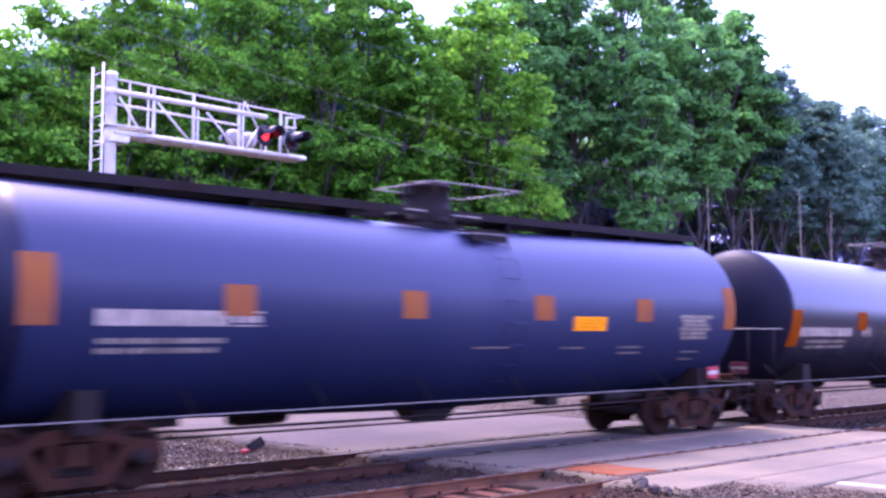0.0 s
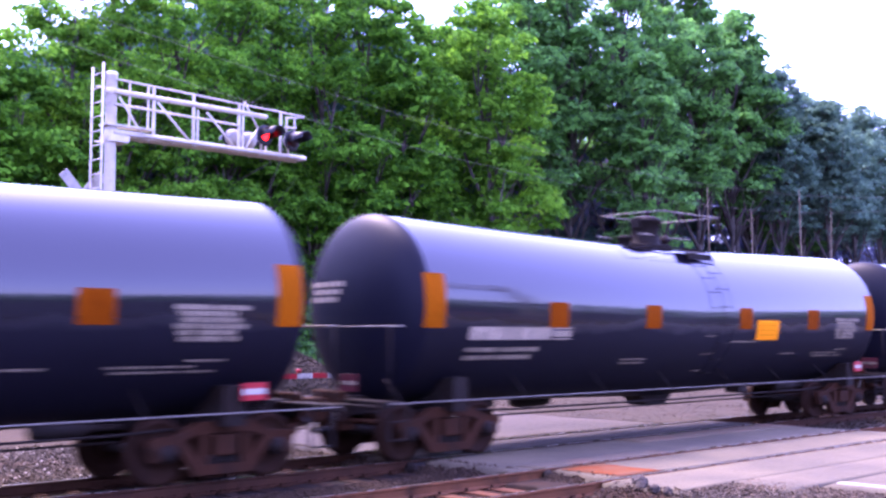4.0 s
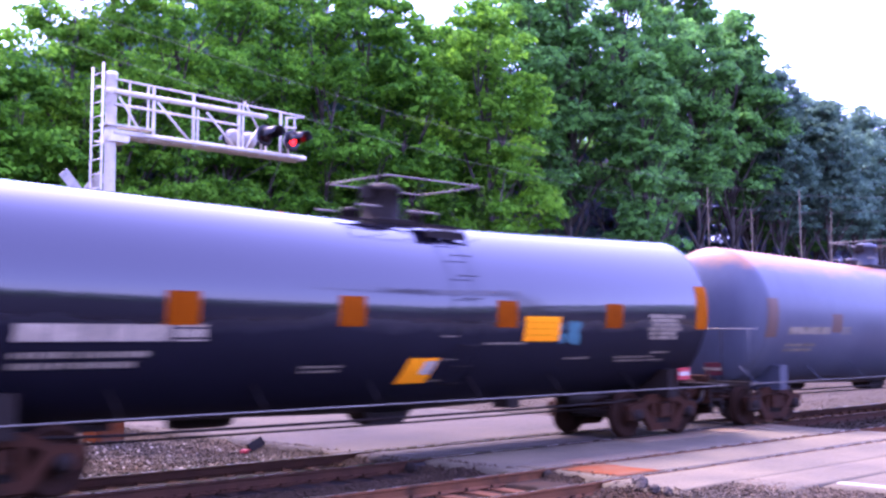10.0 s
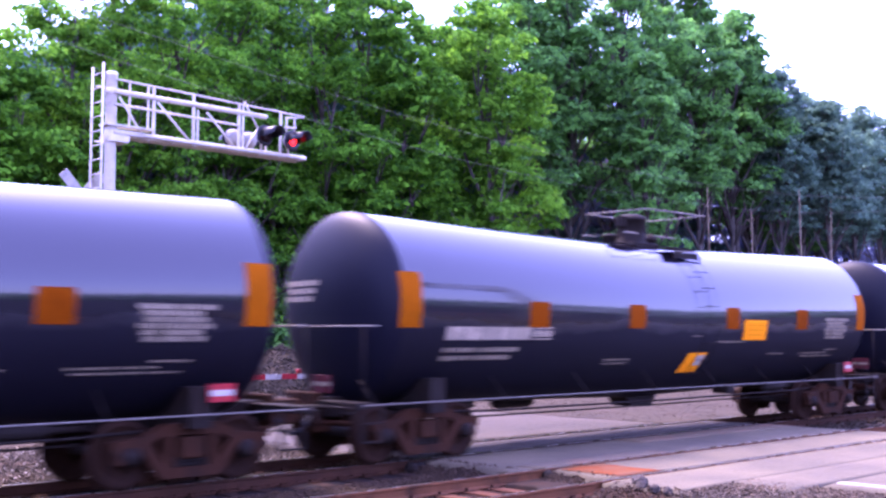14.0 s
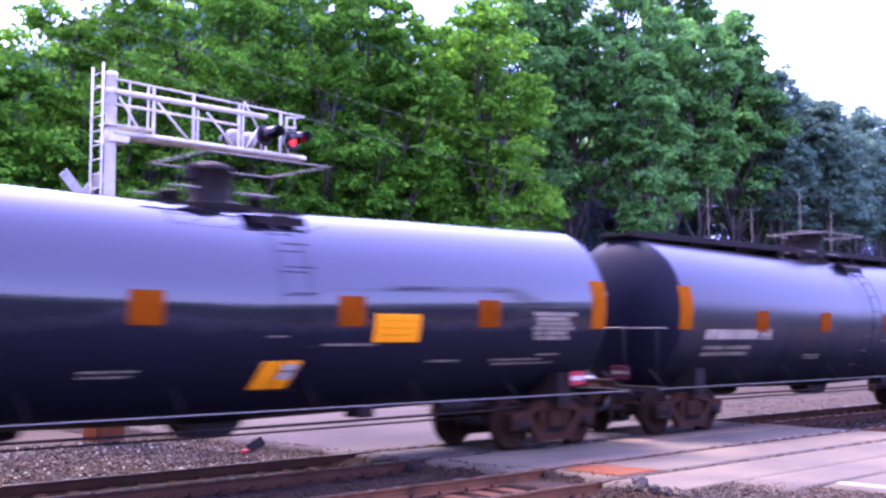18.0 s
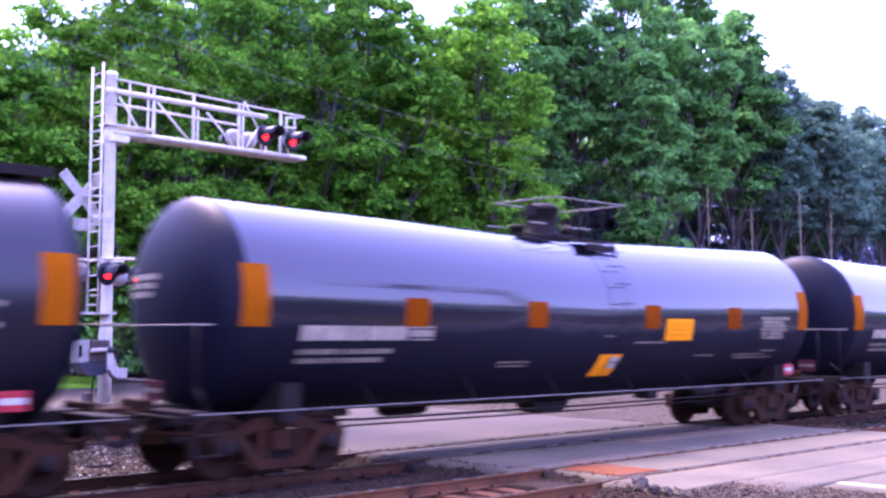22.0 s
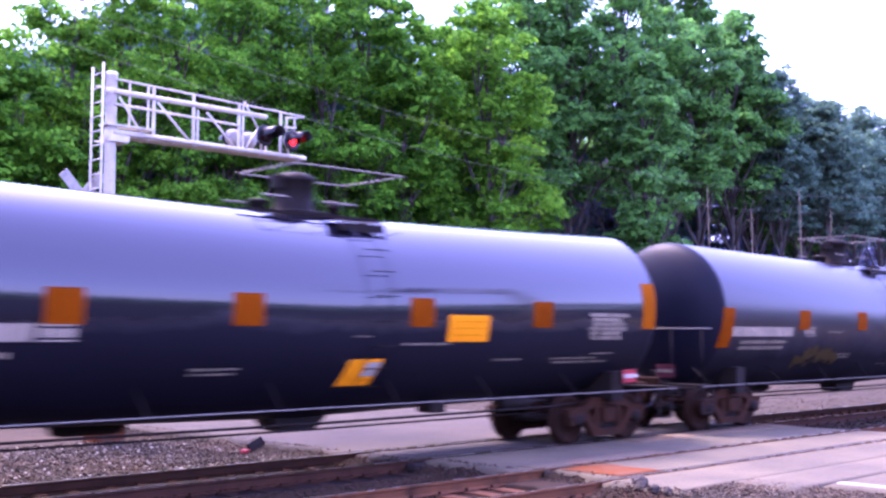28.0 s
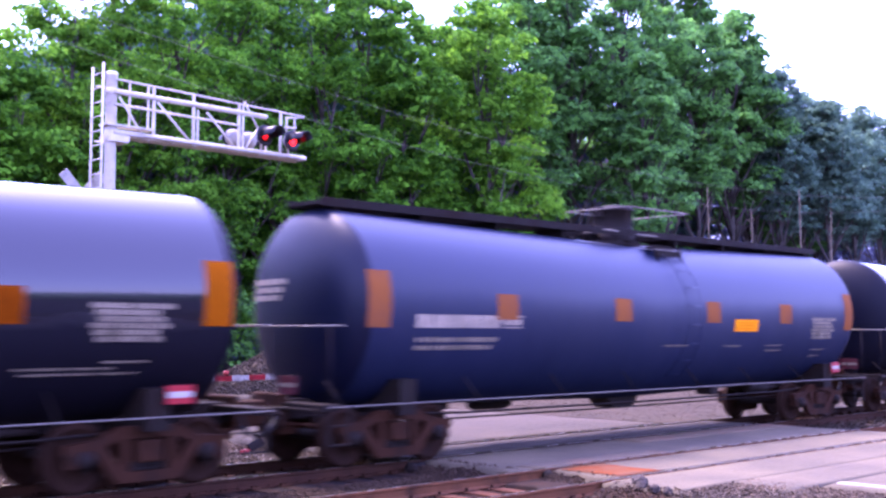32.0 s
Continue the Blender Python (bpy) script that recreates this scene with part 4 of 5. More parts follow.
    part("plate_bracket", bar((-8.66, -.6, 1.0), (-8.68, -.6, 1.3), r=.015, n=6), M_FRAME, pl)
    part("hand_brake", lathe(bmesh.new(), [(0, 8.52), (.28, 8.52), (.28, 8.56), (.24, 8.57), (.06, 8.56), (0, 8.58)], 18, "x", (0, .55, 1.75)), M_FRAME, car)
    return car


M_GRAFF_BLUE = surface("blue_spray_paint", (.016, .042, .08), (.032, .075, .125), (.5, .7), 3, 20, .02, gloss=.2)
M_GRAFF_WHITE = surface("pale_spray_paint", (.11, .11, .1), (.18, .18, .17), (.5, .7), 3, 20, .02, gloss=.2)
M_GRAFF_CYAN = surface("cyan_spray_paint", (.07, .19, .17), (.16, .32, .27), (.5, .7), 3, 20, .02, gloss=.2)
M_GRAFF_TEAL = surface("teal_spray_paint", (.016, .07, .075), (.04, .13, .13), (.5, .7), 3, 20, .02, gloss=.2)
M_GRAFF_TAN = surface("faded_tan_spray_paint", (.042, .033, .02), (.07, .055, .034), (.6, .8), 3, 20, .02, gloss=.15)
M_GRAFF_GREY = surface("faded_grey_spray_paint", (.024, .022, .024), (.05, .047, .05), (.5, .7), 3, 20, .02, gloss=.2)
M_GRAFF_GOLD = surface("ochre_spray_paint", (.0246, .016, .0021), (.041, .0274, .0035), (.5, .7), 3, 20, .02, gloss=.2)
STYLES = {-20: "blue", -19: "satin", -14: "grey", -10: "pale", -9: "satin", -5: "blue", -3: "walkway", -1: "walkway", 6: "satin", 9: "blue"}
REFLECTOR = (-17, -12, -8, 2)
LOZENGE = (-19, -17, -12, -11, -9, -7, -6, -4, 0, 2, 5)
cars, first = {}, {}
for k in range(FIRST_CAR, LAST_CAR + 1):
    st = STYLES.get(k, "gloss")
    at = pose(16.316 + PITCH * k + shift(0), 0, 0)
    if st in first:
        cars[k] = copy_thing(first[st], at)
    else:
        first[st] = cars[k] = tank_car(st)
        cars[k].matrix_basis = at
for k, moves in {-13: (0, 0, -.15, -.35), 2: (0, 0, 0, -.33), -5: (0, -.13, .16, -.13), 5: (.2, 0, -.13, -.2), -2: (.05, 0, -.05, -.2)}.items():  # cars whose square panels sit closer together
    squares = sorted((o for o in cars[k].children if o.name.startswith("reflective_panel")), key=lambda o: o.data.vertices[0].co.x)
    for i, o in enumerate(squares):
        o.location.x = moves[i // 2]
for k in LOZENGE:
    x, z = (-.45, .22) if STYLES.get(k) == "satin" else ({2: .25, -11: -.64}.get(k, 0), 0)
    lz = part("lozenge", sheet(bmesh.new(), x + .1, x + .75, 1.28 + z, 1.69 + z, 1, .008, .14), M_YELLOW, cars[k], "slanted yellow panel with a pale corner")
    part("pale_patch", sheet(bmesh.new(), x + .52, x + .78, 1.42 + z, 1.64 + z, 1, .01, .075), M_WHITE, lz)
scrawl(cars[-18], -4.0, -2.2, 1.36, 1.78, 1, M_GRAFF_BLUE, "pale blue sprayed scrawl", letters=8, width=.34)
scrawl(cars[-18], -2.3, -1.6, 1.42, 1.55, 11, M_GRAFF_BLUE, "pale blue sprayed tail of the scrawl", letters=3, width=.14)
scrawl(cars[-11], 2.95, 3.75, 1.85, 2.35, 2, M_GRAFF_TEAL, "dull teal sprayed scrawl", letters=3, width=.15)
scrawl(cars[-8], -4.5, -3.35, 1.5, 1.95, 3, M_GRAFF_WHITE, "pale sprayed scrawl", letters=6, width=.2)
scrawl(cars[-8], -2.9, -1.45, 1.52, 1.95, 4, M_GRAFF_WHITE, "pale sprayed scrawl", letters=6, width=.2)
scrawl(cars[-8], 2.3, 3.45, 2.5, 2.92, 5, M_GRAFF_CYAN, "cyan and white sprayed cap above the placard", letters=5, width=.26)
scrawl(cars[-2], -4.6, .1, 1.55, 2.1, 6, M_GRAFF_TAN, "large faded tan sprayed lettering shapes", letters=12, width=.34)
scrawl(cars[1], -4.75, -3.6, 1.5, 1.92, 7, M_GRAFF_TAN, "small pale sprayed scrawl", letters=4, width=.14)
scrawl(cars[2], -3.9, -2.6, 1.5, 1.85, 8, M_GRAFF_GREY, "small grey sprayed strokes", letters=6, width=.14)
scrawl(cars[6], -4.4, -2.3, 1.35, 1.72, 9, M_GRAFF_GOLD, "faint ochre sprayed scrawl", letters=6, width=.26)
scrawl(cars[7], -4.45, -3.05, 1.42, 2.05, 10, M_GRAFF_GREY, "faded grey sprayed strokes", letters=9, width=.13)


def head_scrawl(car, y0, y1, z0, z1, seed, material, label):
    """Sprayed strokes on the dished end of a tank."""
    g = random.Random(seed)
    bm = bmesh.new()
    for layer in range(16):
        a = (g.uniform(y0, y1), g.uniform(z0, z1))
        b = (a[0] + g.uniform(-.4, .4), a[1] + g.uniform(-.2, .2))
        prev = None
        for i in range(6):
            u = i / 5
            y, z = a[0] + (b[0] - a[0]) * u, a[1] + (b[1] - a[1]) * u
            row = []
            for e in (-.07, .07):
                d = min(math.hypot(y, z + e - axis_z(8)) / TANK_R, .98)
                row.append(bm.verts.new((-(TANK_HALF + HEAD * math.sqrt(1 - d * d) + .012 + .0006 * layer), y, z + e)))
            if prev:
                bm.faces.new((prev[0], row[0], row[1], prev[1]))
            prev = row
    return tagged(part("graffiti", finish(bm), material, car, label), kind="stuff")


head_scrawl(cars[-8], -.95, .45, 2.3, 2.8, 12, M_GRAFF_WHITE, "pale sprayed scrawl on the tank's end")


for k in REFLECTOR:
    part("end_reflector", one_box(-8.53, -8.5, .6, .98, 2.0, 2.1, bevel=.004), M_YELLOW, cars[k], "small amber reflector on the end rail")


def roll_wheels(k, car):
    """The wheels roll with the car while it passes the crossing."""
    sets = [o for o in car.children if o.name.startswith("wheelset")]
    c0 = 16.316 + PITCH * k
    seen = [f for f in range(0, 32 * FPS + 1) if -16 < c0 + shift(f / FPS) < 46]
    if not seen:
        return
    for w in sets:
        x = w.location.x
        rows = [(f / FPS, pose(x, 0, .457, 0, math.degrees((c0 + shift(f / FPS)) / .457), 0)) for f in seen]
        if seen[0] > 0:
            rows.insert(0, (0, rows[0][1]))
        if seen[-1] < 32 * FPS:
            rows.append((32, rows[-1][1]))
        walk(w, rows)


# ---- crossing signal ----
MX, MY = 10.93, 7.55
M_LENS_DARK = surface("dark_red_flap", (.0049, .0013, .0014), (.0115, .0025, .0025), (.25, .4), 4, 30, .02)
M_CASE = surface("brown_grey_case_paint", (.035, .024, .02), (.06, .042, .034), (.5, .7), 3, 30, .05, stain=(.09, .075, .06), stain_scale=4)
M_BOWL = surface("dull_grey_casting", (.15, .145, .13), (.24, .235, .21), (.5, .7), 3, 30, .05)
flaps = []


def lamp(parent, lx, ly, lz, face, first, turn=0):
    """A round warning lamp: background, housing, hood, lit lens and an added flap that imitates it unlit."""
    x = y = z = 0
    bk = bmesh.new()
    lathe(bk, [(0, 0), (.25, 0), (.25, face * .02), (.2, face * .03), (0, face * .03)], 28, "y", (x, y, z))
    head = part("lamp_head", bk, M_BLACKHEAD, parent, "round black warning lamp with a hood")
    head.matrix_basis = pose(lx, ly, lz, 0, 0, turn)
    bl = bmesh.new()
    lathe(bl, [(.21, 0), (.2, -face * .08), (.13, -face * .17), (.06, -face * .2), (0, -face * .2)], 22, "y", (x, y, z))
    part("lamp_bowl", bl, M_BOWL, head, "pale metal back of the lamp")
    ln = bmesh.new()
    lathe(ln, [(.115, face * .03), (.1, face * .05), (.07, face * .065), (0, face * .07)], 22, "y", (x, y, z))
    part("lens", ln, M_REDGLOW, head, "round red lens")
    hd = bmesh.new()
    n, rows = 16, []
    for d in (.03, .26, .52):
        rows.append([])
        for rr in (.185, .172):
            rows[-1].append([hd.verts.new((x + rr * math.cos(a), y + face * d, z + rr * math.sin(a))) for a in np.linspace(-.35 + d * .75, math.pi + .35 - d * .75, n)])
    for a, b in zip(rows, rows[1:]):
        for w in (0, 1):
            for i in range(n - 1):
                hd.faces.new((a[w][i], a[w][i + 1], b[w][i + 1], b[w][i]))
    for w in (rows[0], rows[-1]):
        for i in range(n - 1):
            hd.faces.new((w[0][i], w[0][i + 1], w[1][i + 1], w[1][i]))
    part("hood", finish(hd, True), M_BLACKHEAD, head)
    # added cover in the unlit lens colour, stands in for switching off
    fl = bmesh.new()
    lathe(fl, [(0, -.004), (.168, -.004), (.168, .004), (0, .004)], 20, "y", (0, 0, -.158))
    f = part("flap", fl, M_LENS_DARK, head, "added dark red flap that imitates the unlit lens")
    f.location = (x, y + face * .085, z + .158)
    flaps.append((f, face, first))


sig = thing("crossing_signal", label="pale metal cantilever signal with red lamps and a lowered gate", category="crossing signal")
part("mast", lathe(bmesh.new(), [(.14, -.1), (.14, 2.2), (.125, 2.25), (.122, 7.66), (.13, 7.67), (.13, 7.75), (.1, 7.77), (0, 7.78)], 20, at=(MX, MY, 0)), M_GALV, sig, "round pale metal mast")
part("mast_collar", lathe(bmesh.new(), [(.124, 6.2), (.135, 6.2), (.135, 6.55), (.124, 6.55)], 20, at=(MX, MY, 0)), M_GALV, sig)
part("mast_collar", lathe(bmesh.new(), [(.123, 7.25), (.132, 7.25), (.132, 7.4), (.123, 7.4)], 20, at=(MX, MY, 0)), M_GALV, sig)
fb = bmesh.new()
box(fb, MX - .32, MX + .32, MY - .32, MY + .32, -.22, .28, .03)
part("foundation", finish(fb), M_RUSTPLATE, sig, "rust-stained foundation block")
part("base_flange", lathe(bmesh.new(), [(.26, .28), (.26, .33), (.15, .36), (.15, .6)], 16, at=(MX, MY, 0)), M_GALV, sig)
# ladder
lad = part("ladder", bar((MX - .34, MY - .3, 2.55), (MX - .34, MY - .3, 7.87), r=.026), M_GALV, sig, "pale ladder up the mast")
part("ladder_rail", bar((MX - .34, MY + .2, 2.55), (MX - .34, MY + .2, 7.84), r=.026), M_GALV, lad)
for i in range(17):
    part("rung", bar((MX - .34, MY - .3, 2.7 + .31 * i), (MX - .34, MY + .2, 2.7 + .31 * i), r=.014, n=6), M_GALV, lad)
for z in (2.9, 4.6, 6.2, 7.4):
    part("ladder_bracket", bar((MX - .36, MY, z), (MX, MY, z), r=.02, n=6), M_GALV, lad)
part("ladder_foot", one_box(MX - .5, MX + .1, MY - .28, MY + .28, 2.5, 2.54), M_GALV, lad)
# cantilever truss, two sides and a walkway between
YA, YB = MY - .12, MY + .3
part("bottom_chord", bar((MX, YB, 6.42), (16.03, YB, 6.4), r=.045, n=10), M_GALV, sig, "pale tube along the cantilever's foot")
part("bottom_chord", bar((MX, YA, 6.44), (16.03, YA, 6.415), r=.058, n=10), M_GALV, sig, "pale tube along the cantilever's foot")
part("top_chord", bar((MX, YA, 7.325), (14.87, YA, 7.297), r=.062, n=10), M_GALV, sig, "pale tube along the cantilever's top")
part("mid_rail", bar((MX, YA, 7.05), (14.1, YA, 6.99), r=.03), M_GALV, sig)
part("hand_rail", bar((MX + .05, YA, 7.595), (15.97, YA, 7.456), r=.022), M_GALV, sig, "thin handrail above the cantilever")
for x, z0, z1, w in ((11.3, 6.6, 7.58, .018), (11.746, 6.6, 7.57, .02), (11.883, 6.44, 7.57, .035), (12.886, 6.44, 7.54, .032), (12.996, 6.44, 7.2, .02),
                     (14.102, 6.42, 7.5, .032), (14.214, 6.42, 7.5, .022), (15.288, 6.42, 7.47, .03)):
    part("upright", one_box(x - w, x + w, YA - .02, YA + .02, z0, z1), M_GALV, sig)
for a, b in (((11.04, 7.21), (11.57, 6.485)), ((11.96, 7.22), (12.74, 6.48)), ((13.215, 7.17), (13.94, 6.49)), ((14.22, 7.57), (14.61, 6.98)), ((14.61, 6.98), (14.22, 6.38))):
    part("diagonal", bar((a[0], YA - .03, a[1]), (b[0], YA - .03, b[1]), r=.028), M_GALV, sig)
part("walkway_plate", one_box(MX + .2, 16.0, YA + .06, YB - .06, 6.36, 6.39), M_GALV, sig, "pale grating under the cantilever")
for i in range(9):
    x = 11.2 + .58 * i
    part("cross_tube", bar((x, YA, 6.37), (x, YB, 6.37), r=.03, n=6), M_GALV, sig)
part("gusset", one_box(10.72, 11.87, YA - .08, YA + .24, 6.565, 6.605), M_GALV, sig, "narrow pale shelf at the mast")
part("gusset", one_box(MX - .1, MX + .36, YA - .06, YB + .02, 6.22, 6.38, bevel=.015), M_GALV, sig)
br = bmesh.new()
for a, b in (((15.46, YA, 7.02), (15.46, YA, 7.36)), ((15.7, YA, 7.02), (15.7, YA, 7.4)), ((15.42, YA, 7.35), (15.98, YA, 7.44)), ((15.4, YA, 7.12), (15.75, YA, 7.14))):
    tube(br, [a, b], .025, 6)
part("lamp_bracket", br, M_GALV, sig)
for x in (14.72, 15.5):
    part("lamp_post", bar((x, YA - .02, 6.42), (x, YA - .02, 7.0), r=.03), M_GALV, sig)
    part("lamp_post", bar((x - .35, YB + .02, 6.42), (x - .35, YB + .02, 7.0), r=.03), M_GALV, sig)
lamp(sig, 14.66, YA - .24, 6.79, -1, True, 10)
lamp(sig, 15.45, YA - .24, 6.76, -1, False, 10)
lamp(sig, 14.36, YB + .25, 6.82, 1, True, -14)
lamp(sig, 14.8, YB + .25, 6.8, 1, False, -14)
# lamps on the mast
part("lamp_arm", bar((MX - .3, MY - .2, 3.68), (MX + .52, MY - .2, 3.7), r=.03), M_GALV, sig)
part("lamp_arm", bar((MX - .6, MY + .22, 3.66), (MX + .5, MY + .22, 3.66), r=.03), M_GALV, sig)
lamp(sig, MX - .21, MY - .4, 3.35, -1, True, 14)
lamp(sig, MX + .48, MY - .4, 3.29, -1, False, 14)
lamp(sig, MX - .42, MY + .42, 3.4, 1, False, -14)
lamp(sig, MX + .47, MY + .42, 3.33, 1, True, -14)
# crossbuck and plate on the far side
for a in (48, -48):
    bm = bmesh.new()
    box(bm, -.66, .66, -.012, .012, -.115, .115, .004)
    cb = part("crossbuck_blade", finish(bm), M_WHITE, sig, "white crossbuck blade")
    cb.matrix_basis = pose(MX - .42, MY + .38 + (.03 if a > 0 else 0), 5.05, 0, a, 0)
part("track_plate", one_box(MX - .62, MX - .12, MY + .36, MY + .385, 4.3, 4.56, bevel=.005), M_WHITE, sig, "blank back of a small white plate")
part("sign_arm", bar((MX, MY, 5.05), (MX - .42, MY + .36, 5.05), r=.025), M_GALV, sig)
part("sign_arm", bar((MX, MY, 4.43), (MX - .3, MY + .36, 4.43), r=.02), M_GALV, sig)
# gate machine and arm
g = part("gate_machine", one_box(MX - .62, MX - .2, MY - .62, MY - .12, 1.5, 1.96, bevel=.03), M_CASE, sig, "brown-grey steel case of the gate machine")
dr = bmesh.new()
prism(dr, [(-.2, -.23), (.2, -.2), (.21, .25), (-.2, .22)], -.012, .012)
door = part("case_door", finish(dr), M_WHITE, g, "white door with a dark mark")
door.matrix_basis = pose(MX - .83, MY - .56, 1.72, 0, 0, 4)
part("door_mark", one_box(-.035, .035, -.02, -.012, -.11, .13), M_FRAME, door)
hull = bmesh.new()
prism(hull, [(MX - .85, 1.5), (MX - .15, 1.5), (MX - .26, 1.27), (MX - .42, 1.22), (MX - .68, 1.26)], MY - .6, MY - .14)
part("case_hull", finish(hull), M_GREYTRIM, g, "dark sloping underside of the case")
part("gate_shaft", bar((MX - .64, MY - .66, 1.74), (MX - .22, MY - .66, 1.76), r=.045, n=12), M_GALV, g, "pale main shaft")
part("shaft_end", lathe(bmesh.new(), [(0, -.05), (.065, -.05), (.065, .03), (0, .03)], 14, "y", (MX - .23, MY - .67, 1.76)), M_GREYTRIM, g)
part("gate_machine_foot", bar((MX - .43, MY - .4, 1.25), (MX - .49, MY - .4, .86), r=.022, n=8), M_FRAME, g)
part("junction_box", one_box(MX - .66, MX - .47, MY - .48, MY - .3, .3, .88, bevel=.015), M_CASE, g, "small brown-grey cable box")
part("gate_clamp", bar((MX - .3, MY - .32, 1.6), (MX, MY, 1.6), r=.06), M_GALV, g)
cw = bmesh.new()
prism(cw, [(MX - .28, 1.69), (MX - .15, 1.69), (MX - .1, 1.53), (MX - .02, 1.37), (MX + .17, 1.37), (MX + .175, 1.155), (MX - .12, 1.16), (MX - .21, 1.24), (MX - .27, 1.36)], MY - .66, MY - .58)
part("gate_bracket", finish(cw), M_GALV, sig, "curved pale bracket that holds the gate arm")
part("arm_tube", bar((MX - .27, MY - .69, 1.34), (MX - .2, MY - .69, 1.22), (MX - .1, MY - .69, 1.15), (MX + .4, MY - .69, 1.1), (MX + .95, MY - .69, 1.06), r=.038, n=8), M_CASE, sig, "dark tube at the foot of the gate arm")
part("tube_end", one_box(MX + .86, MX + .95, MY - .74, MY - .64, .93, 1.09, bevel=.01), M_CASE, sig)
for i in range(13):
    x = MX + .95 + .45 * i
    part("gate_section", one_box(x, x + .45, MY - .645, MY - .62, 1.03, 1.15), M_RED if i % 2 else M_WHITE, sig, "red and white section of the lowered gate arm" if i < 2 else "")
part("gate_spine", bar((MX + .9, MY - .6, 1.06), (MX + 7.1, MY - .6, 1.09), r=.02, n=6), M_FRAME, sig)
for x in (2.6, 4.6, 6.9):
    l = part("gate_lamp", lathe(bmesh.new(), [(0, -.06), (.05, -.05), (.05, .05), (0, .05)], 14, "y", (MX + x, MY - .63, 1.21)), M_RED, sig, "small red lamp on the gate arm")
# the same signal for the other direction, beyond the near track; it shows mirrored in the glossy tanks
far_signal = tagged(copy_thing(sig, pose(35.4, -3.2, 0, 0, 0, 180)), "pale metal cantilever signal with a long arm before the tracks")
for y, z, r in ((YA, 6.415, .058), (YB, 6.4, .045), (YA, 7.44, .022)):
    part("arm_extension", bar((16.0, y, z), (18.1, y, z - .02), r=r, n=8), M_GALV, far_signal, "outer length of the arm")
# overhead cables on poles beyond the view
pole_a = thing("utility_pole", 1.0, 24.4, -.3, label="brown timber pole that carries two cables", category="pole", group="utility poles")
part("pole", bar((0, 0, 0), (0, 0, 17.8), r=.16, n=10, r_end=.1), M_TIE, pole_a)
part("cross_arm", one_box(-.05, .05, -1.0, 1.2, 17.1, 17.22, bevel=.01), M_TIE, pole_a)
copy_thing(pole_a, pose(112, 24.4, -.3))
for y, z, s in ((24.0, 16.9, 5.4), (25.2, 16.0, 5.6)):
    pts = [(1 + 111 * u, y, z - s * 4 * u * (1 - u)) for u in np.linspace(0, 1, 25)]
    tagged(part("overhead_cable", bar(*pts, r=.008, n=5), M_HANDRAIL), "thin sagging cable before the trees", "cable", "cables on the poles")


def flash_lamps():
    """The two lamps of each pair light in turn; the added flaps imitate the switching."""
    half = .6625
    for f, face, first in flaps:
        x, y, z = f.location
        shut, ajar = pose(x, y, z), pose(x, y, z, face * 86, 0, 0)
        ref = [(0, ajar if first else shut)]
        t, lit = .12, first
        while t < 31.93:
            now, then = (ajar, shut) if lit else (shut, ajar)
            ref += [(t, now), (t + .067, then)]
            lit = not lit
            t += half
        ref.append((32, ajar if lit else shut))
        walk(f, ref)


# ---- trees ----
def leaf_cloud(g, centres, radius, per, size):
    """Leaves round each clump's centre: folded diamonds, most of them facing up."""
    n = len(centres) * per
    c = np.repeat(centres, per, 0)
    rad = np.repeat(radius, per)
    d = g.normal(size=(n, 3))
    d /= np.linalg.norm(d, axis=1)[:, None]
    d[:, 2] = np.abs(d[:, 2]) * .75 - .15
    p = c + d * (rad * g.uniform(.35, 1.0, n) ** .6)[:, None]
    up = d * .8 + np.array([0, 0, .7]) + g.normal(size=(n, 3)) * .45
    up /= np.linalg.norm(up, axis=1)[:, None]
    along = np.cross(up, g.normal(size=(n, 3)))
    along /= np.linalg.norm(along, axis=1)[:, None] + 1e-9
    across = np.cross(up, along)
    s = size * g.uniform(.6, 1.3, n)[:, None]
    v = np.stack([p - along * s * .5, p + across * s * .33 + up * s * .08, p + along * s * .5 - up * s * .12, p - across * s * .33 + up * s * .08], 1)
    q = 4 * np.arange(n)[:, None]
    f = np.concatenate([q + [0, 1, 2], q + [0, 2, 3]])
    return v.reshape(-1, 3), f


def tree(name, x, y, height, radius, base, leaf, bark, seed, clumps=170, per=46, size=.3, label="", lean=0.0, lobes=9, group="", tight=1.0, flat=.8):
    g = np.random.default_rng(seed)
    root = thing(name, x, y, -.25, label=label, category="tree", group=group)
    top = height + .25
    tr = bmesh.new()
    bend = g.normal(size=2) * .25
    pts = [(bend[0] * u * u + lean * u, bend[1] * u * u, top * .92 * u) for u in np.linspace(0, 1, 7)]
    tube(tr, pts, .0075 * top + .05, 9, .03)
    lobe_c, lobe_r = [], []
    for i in range(lobes):
        u = (i + .5) / lobes
        a = i * 2.4 + g.uniform(-.4, .4)
        wide = radius * math.sin(math.pi * (.2 + .58 * u)) ** .6
        zz = base + (top - base - wide * .6) * (.05 + .95 * u)
        off = wide * g.uniform(.3, .62) * (1 if u < .85 else .35)
        lobe_c.append((lean * zz / top + off * math.cos(a), off * math.sin(a), zz))
        lobe_r.append(wide * g.uniform(.55, .75) * tight)
    lobe_c, lobe_r = np.array(lobe_c), np.array(lobe_r)
    for (cx, cy, cz), r in zip(lobe_c, lobe_r):
        z0 = max(cz - r * 1.1 - .1 * top, top * .12)
        u = z0 / (top * .92)
        s = Vector((bend[0] * u * u + lean * u, bend[1] * u * u, z0))
        m = s.lerp(Vector((cx, cy, cz)), .55) + Vector((0, 0, -.25))
        tube(tr, [s, m, (cx, cy, cz)], .0045 * top + .02, 6, .015)
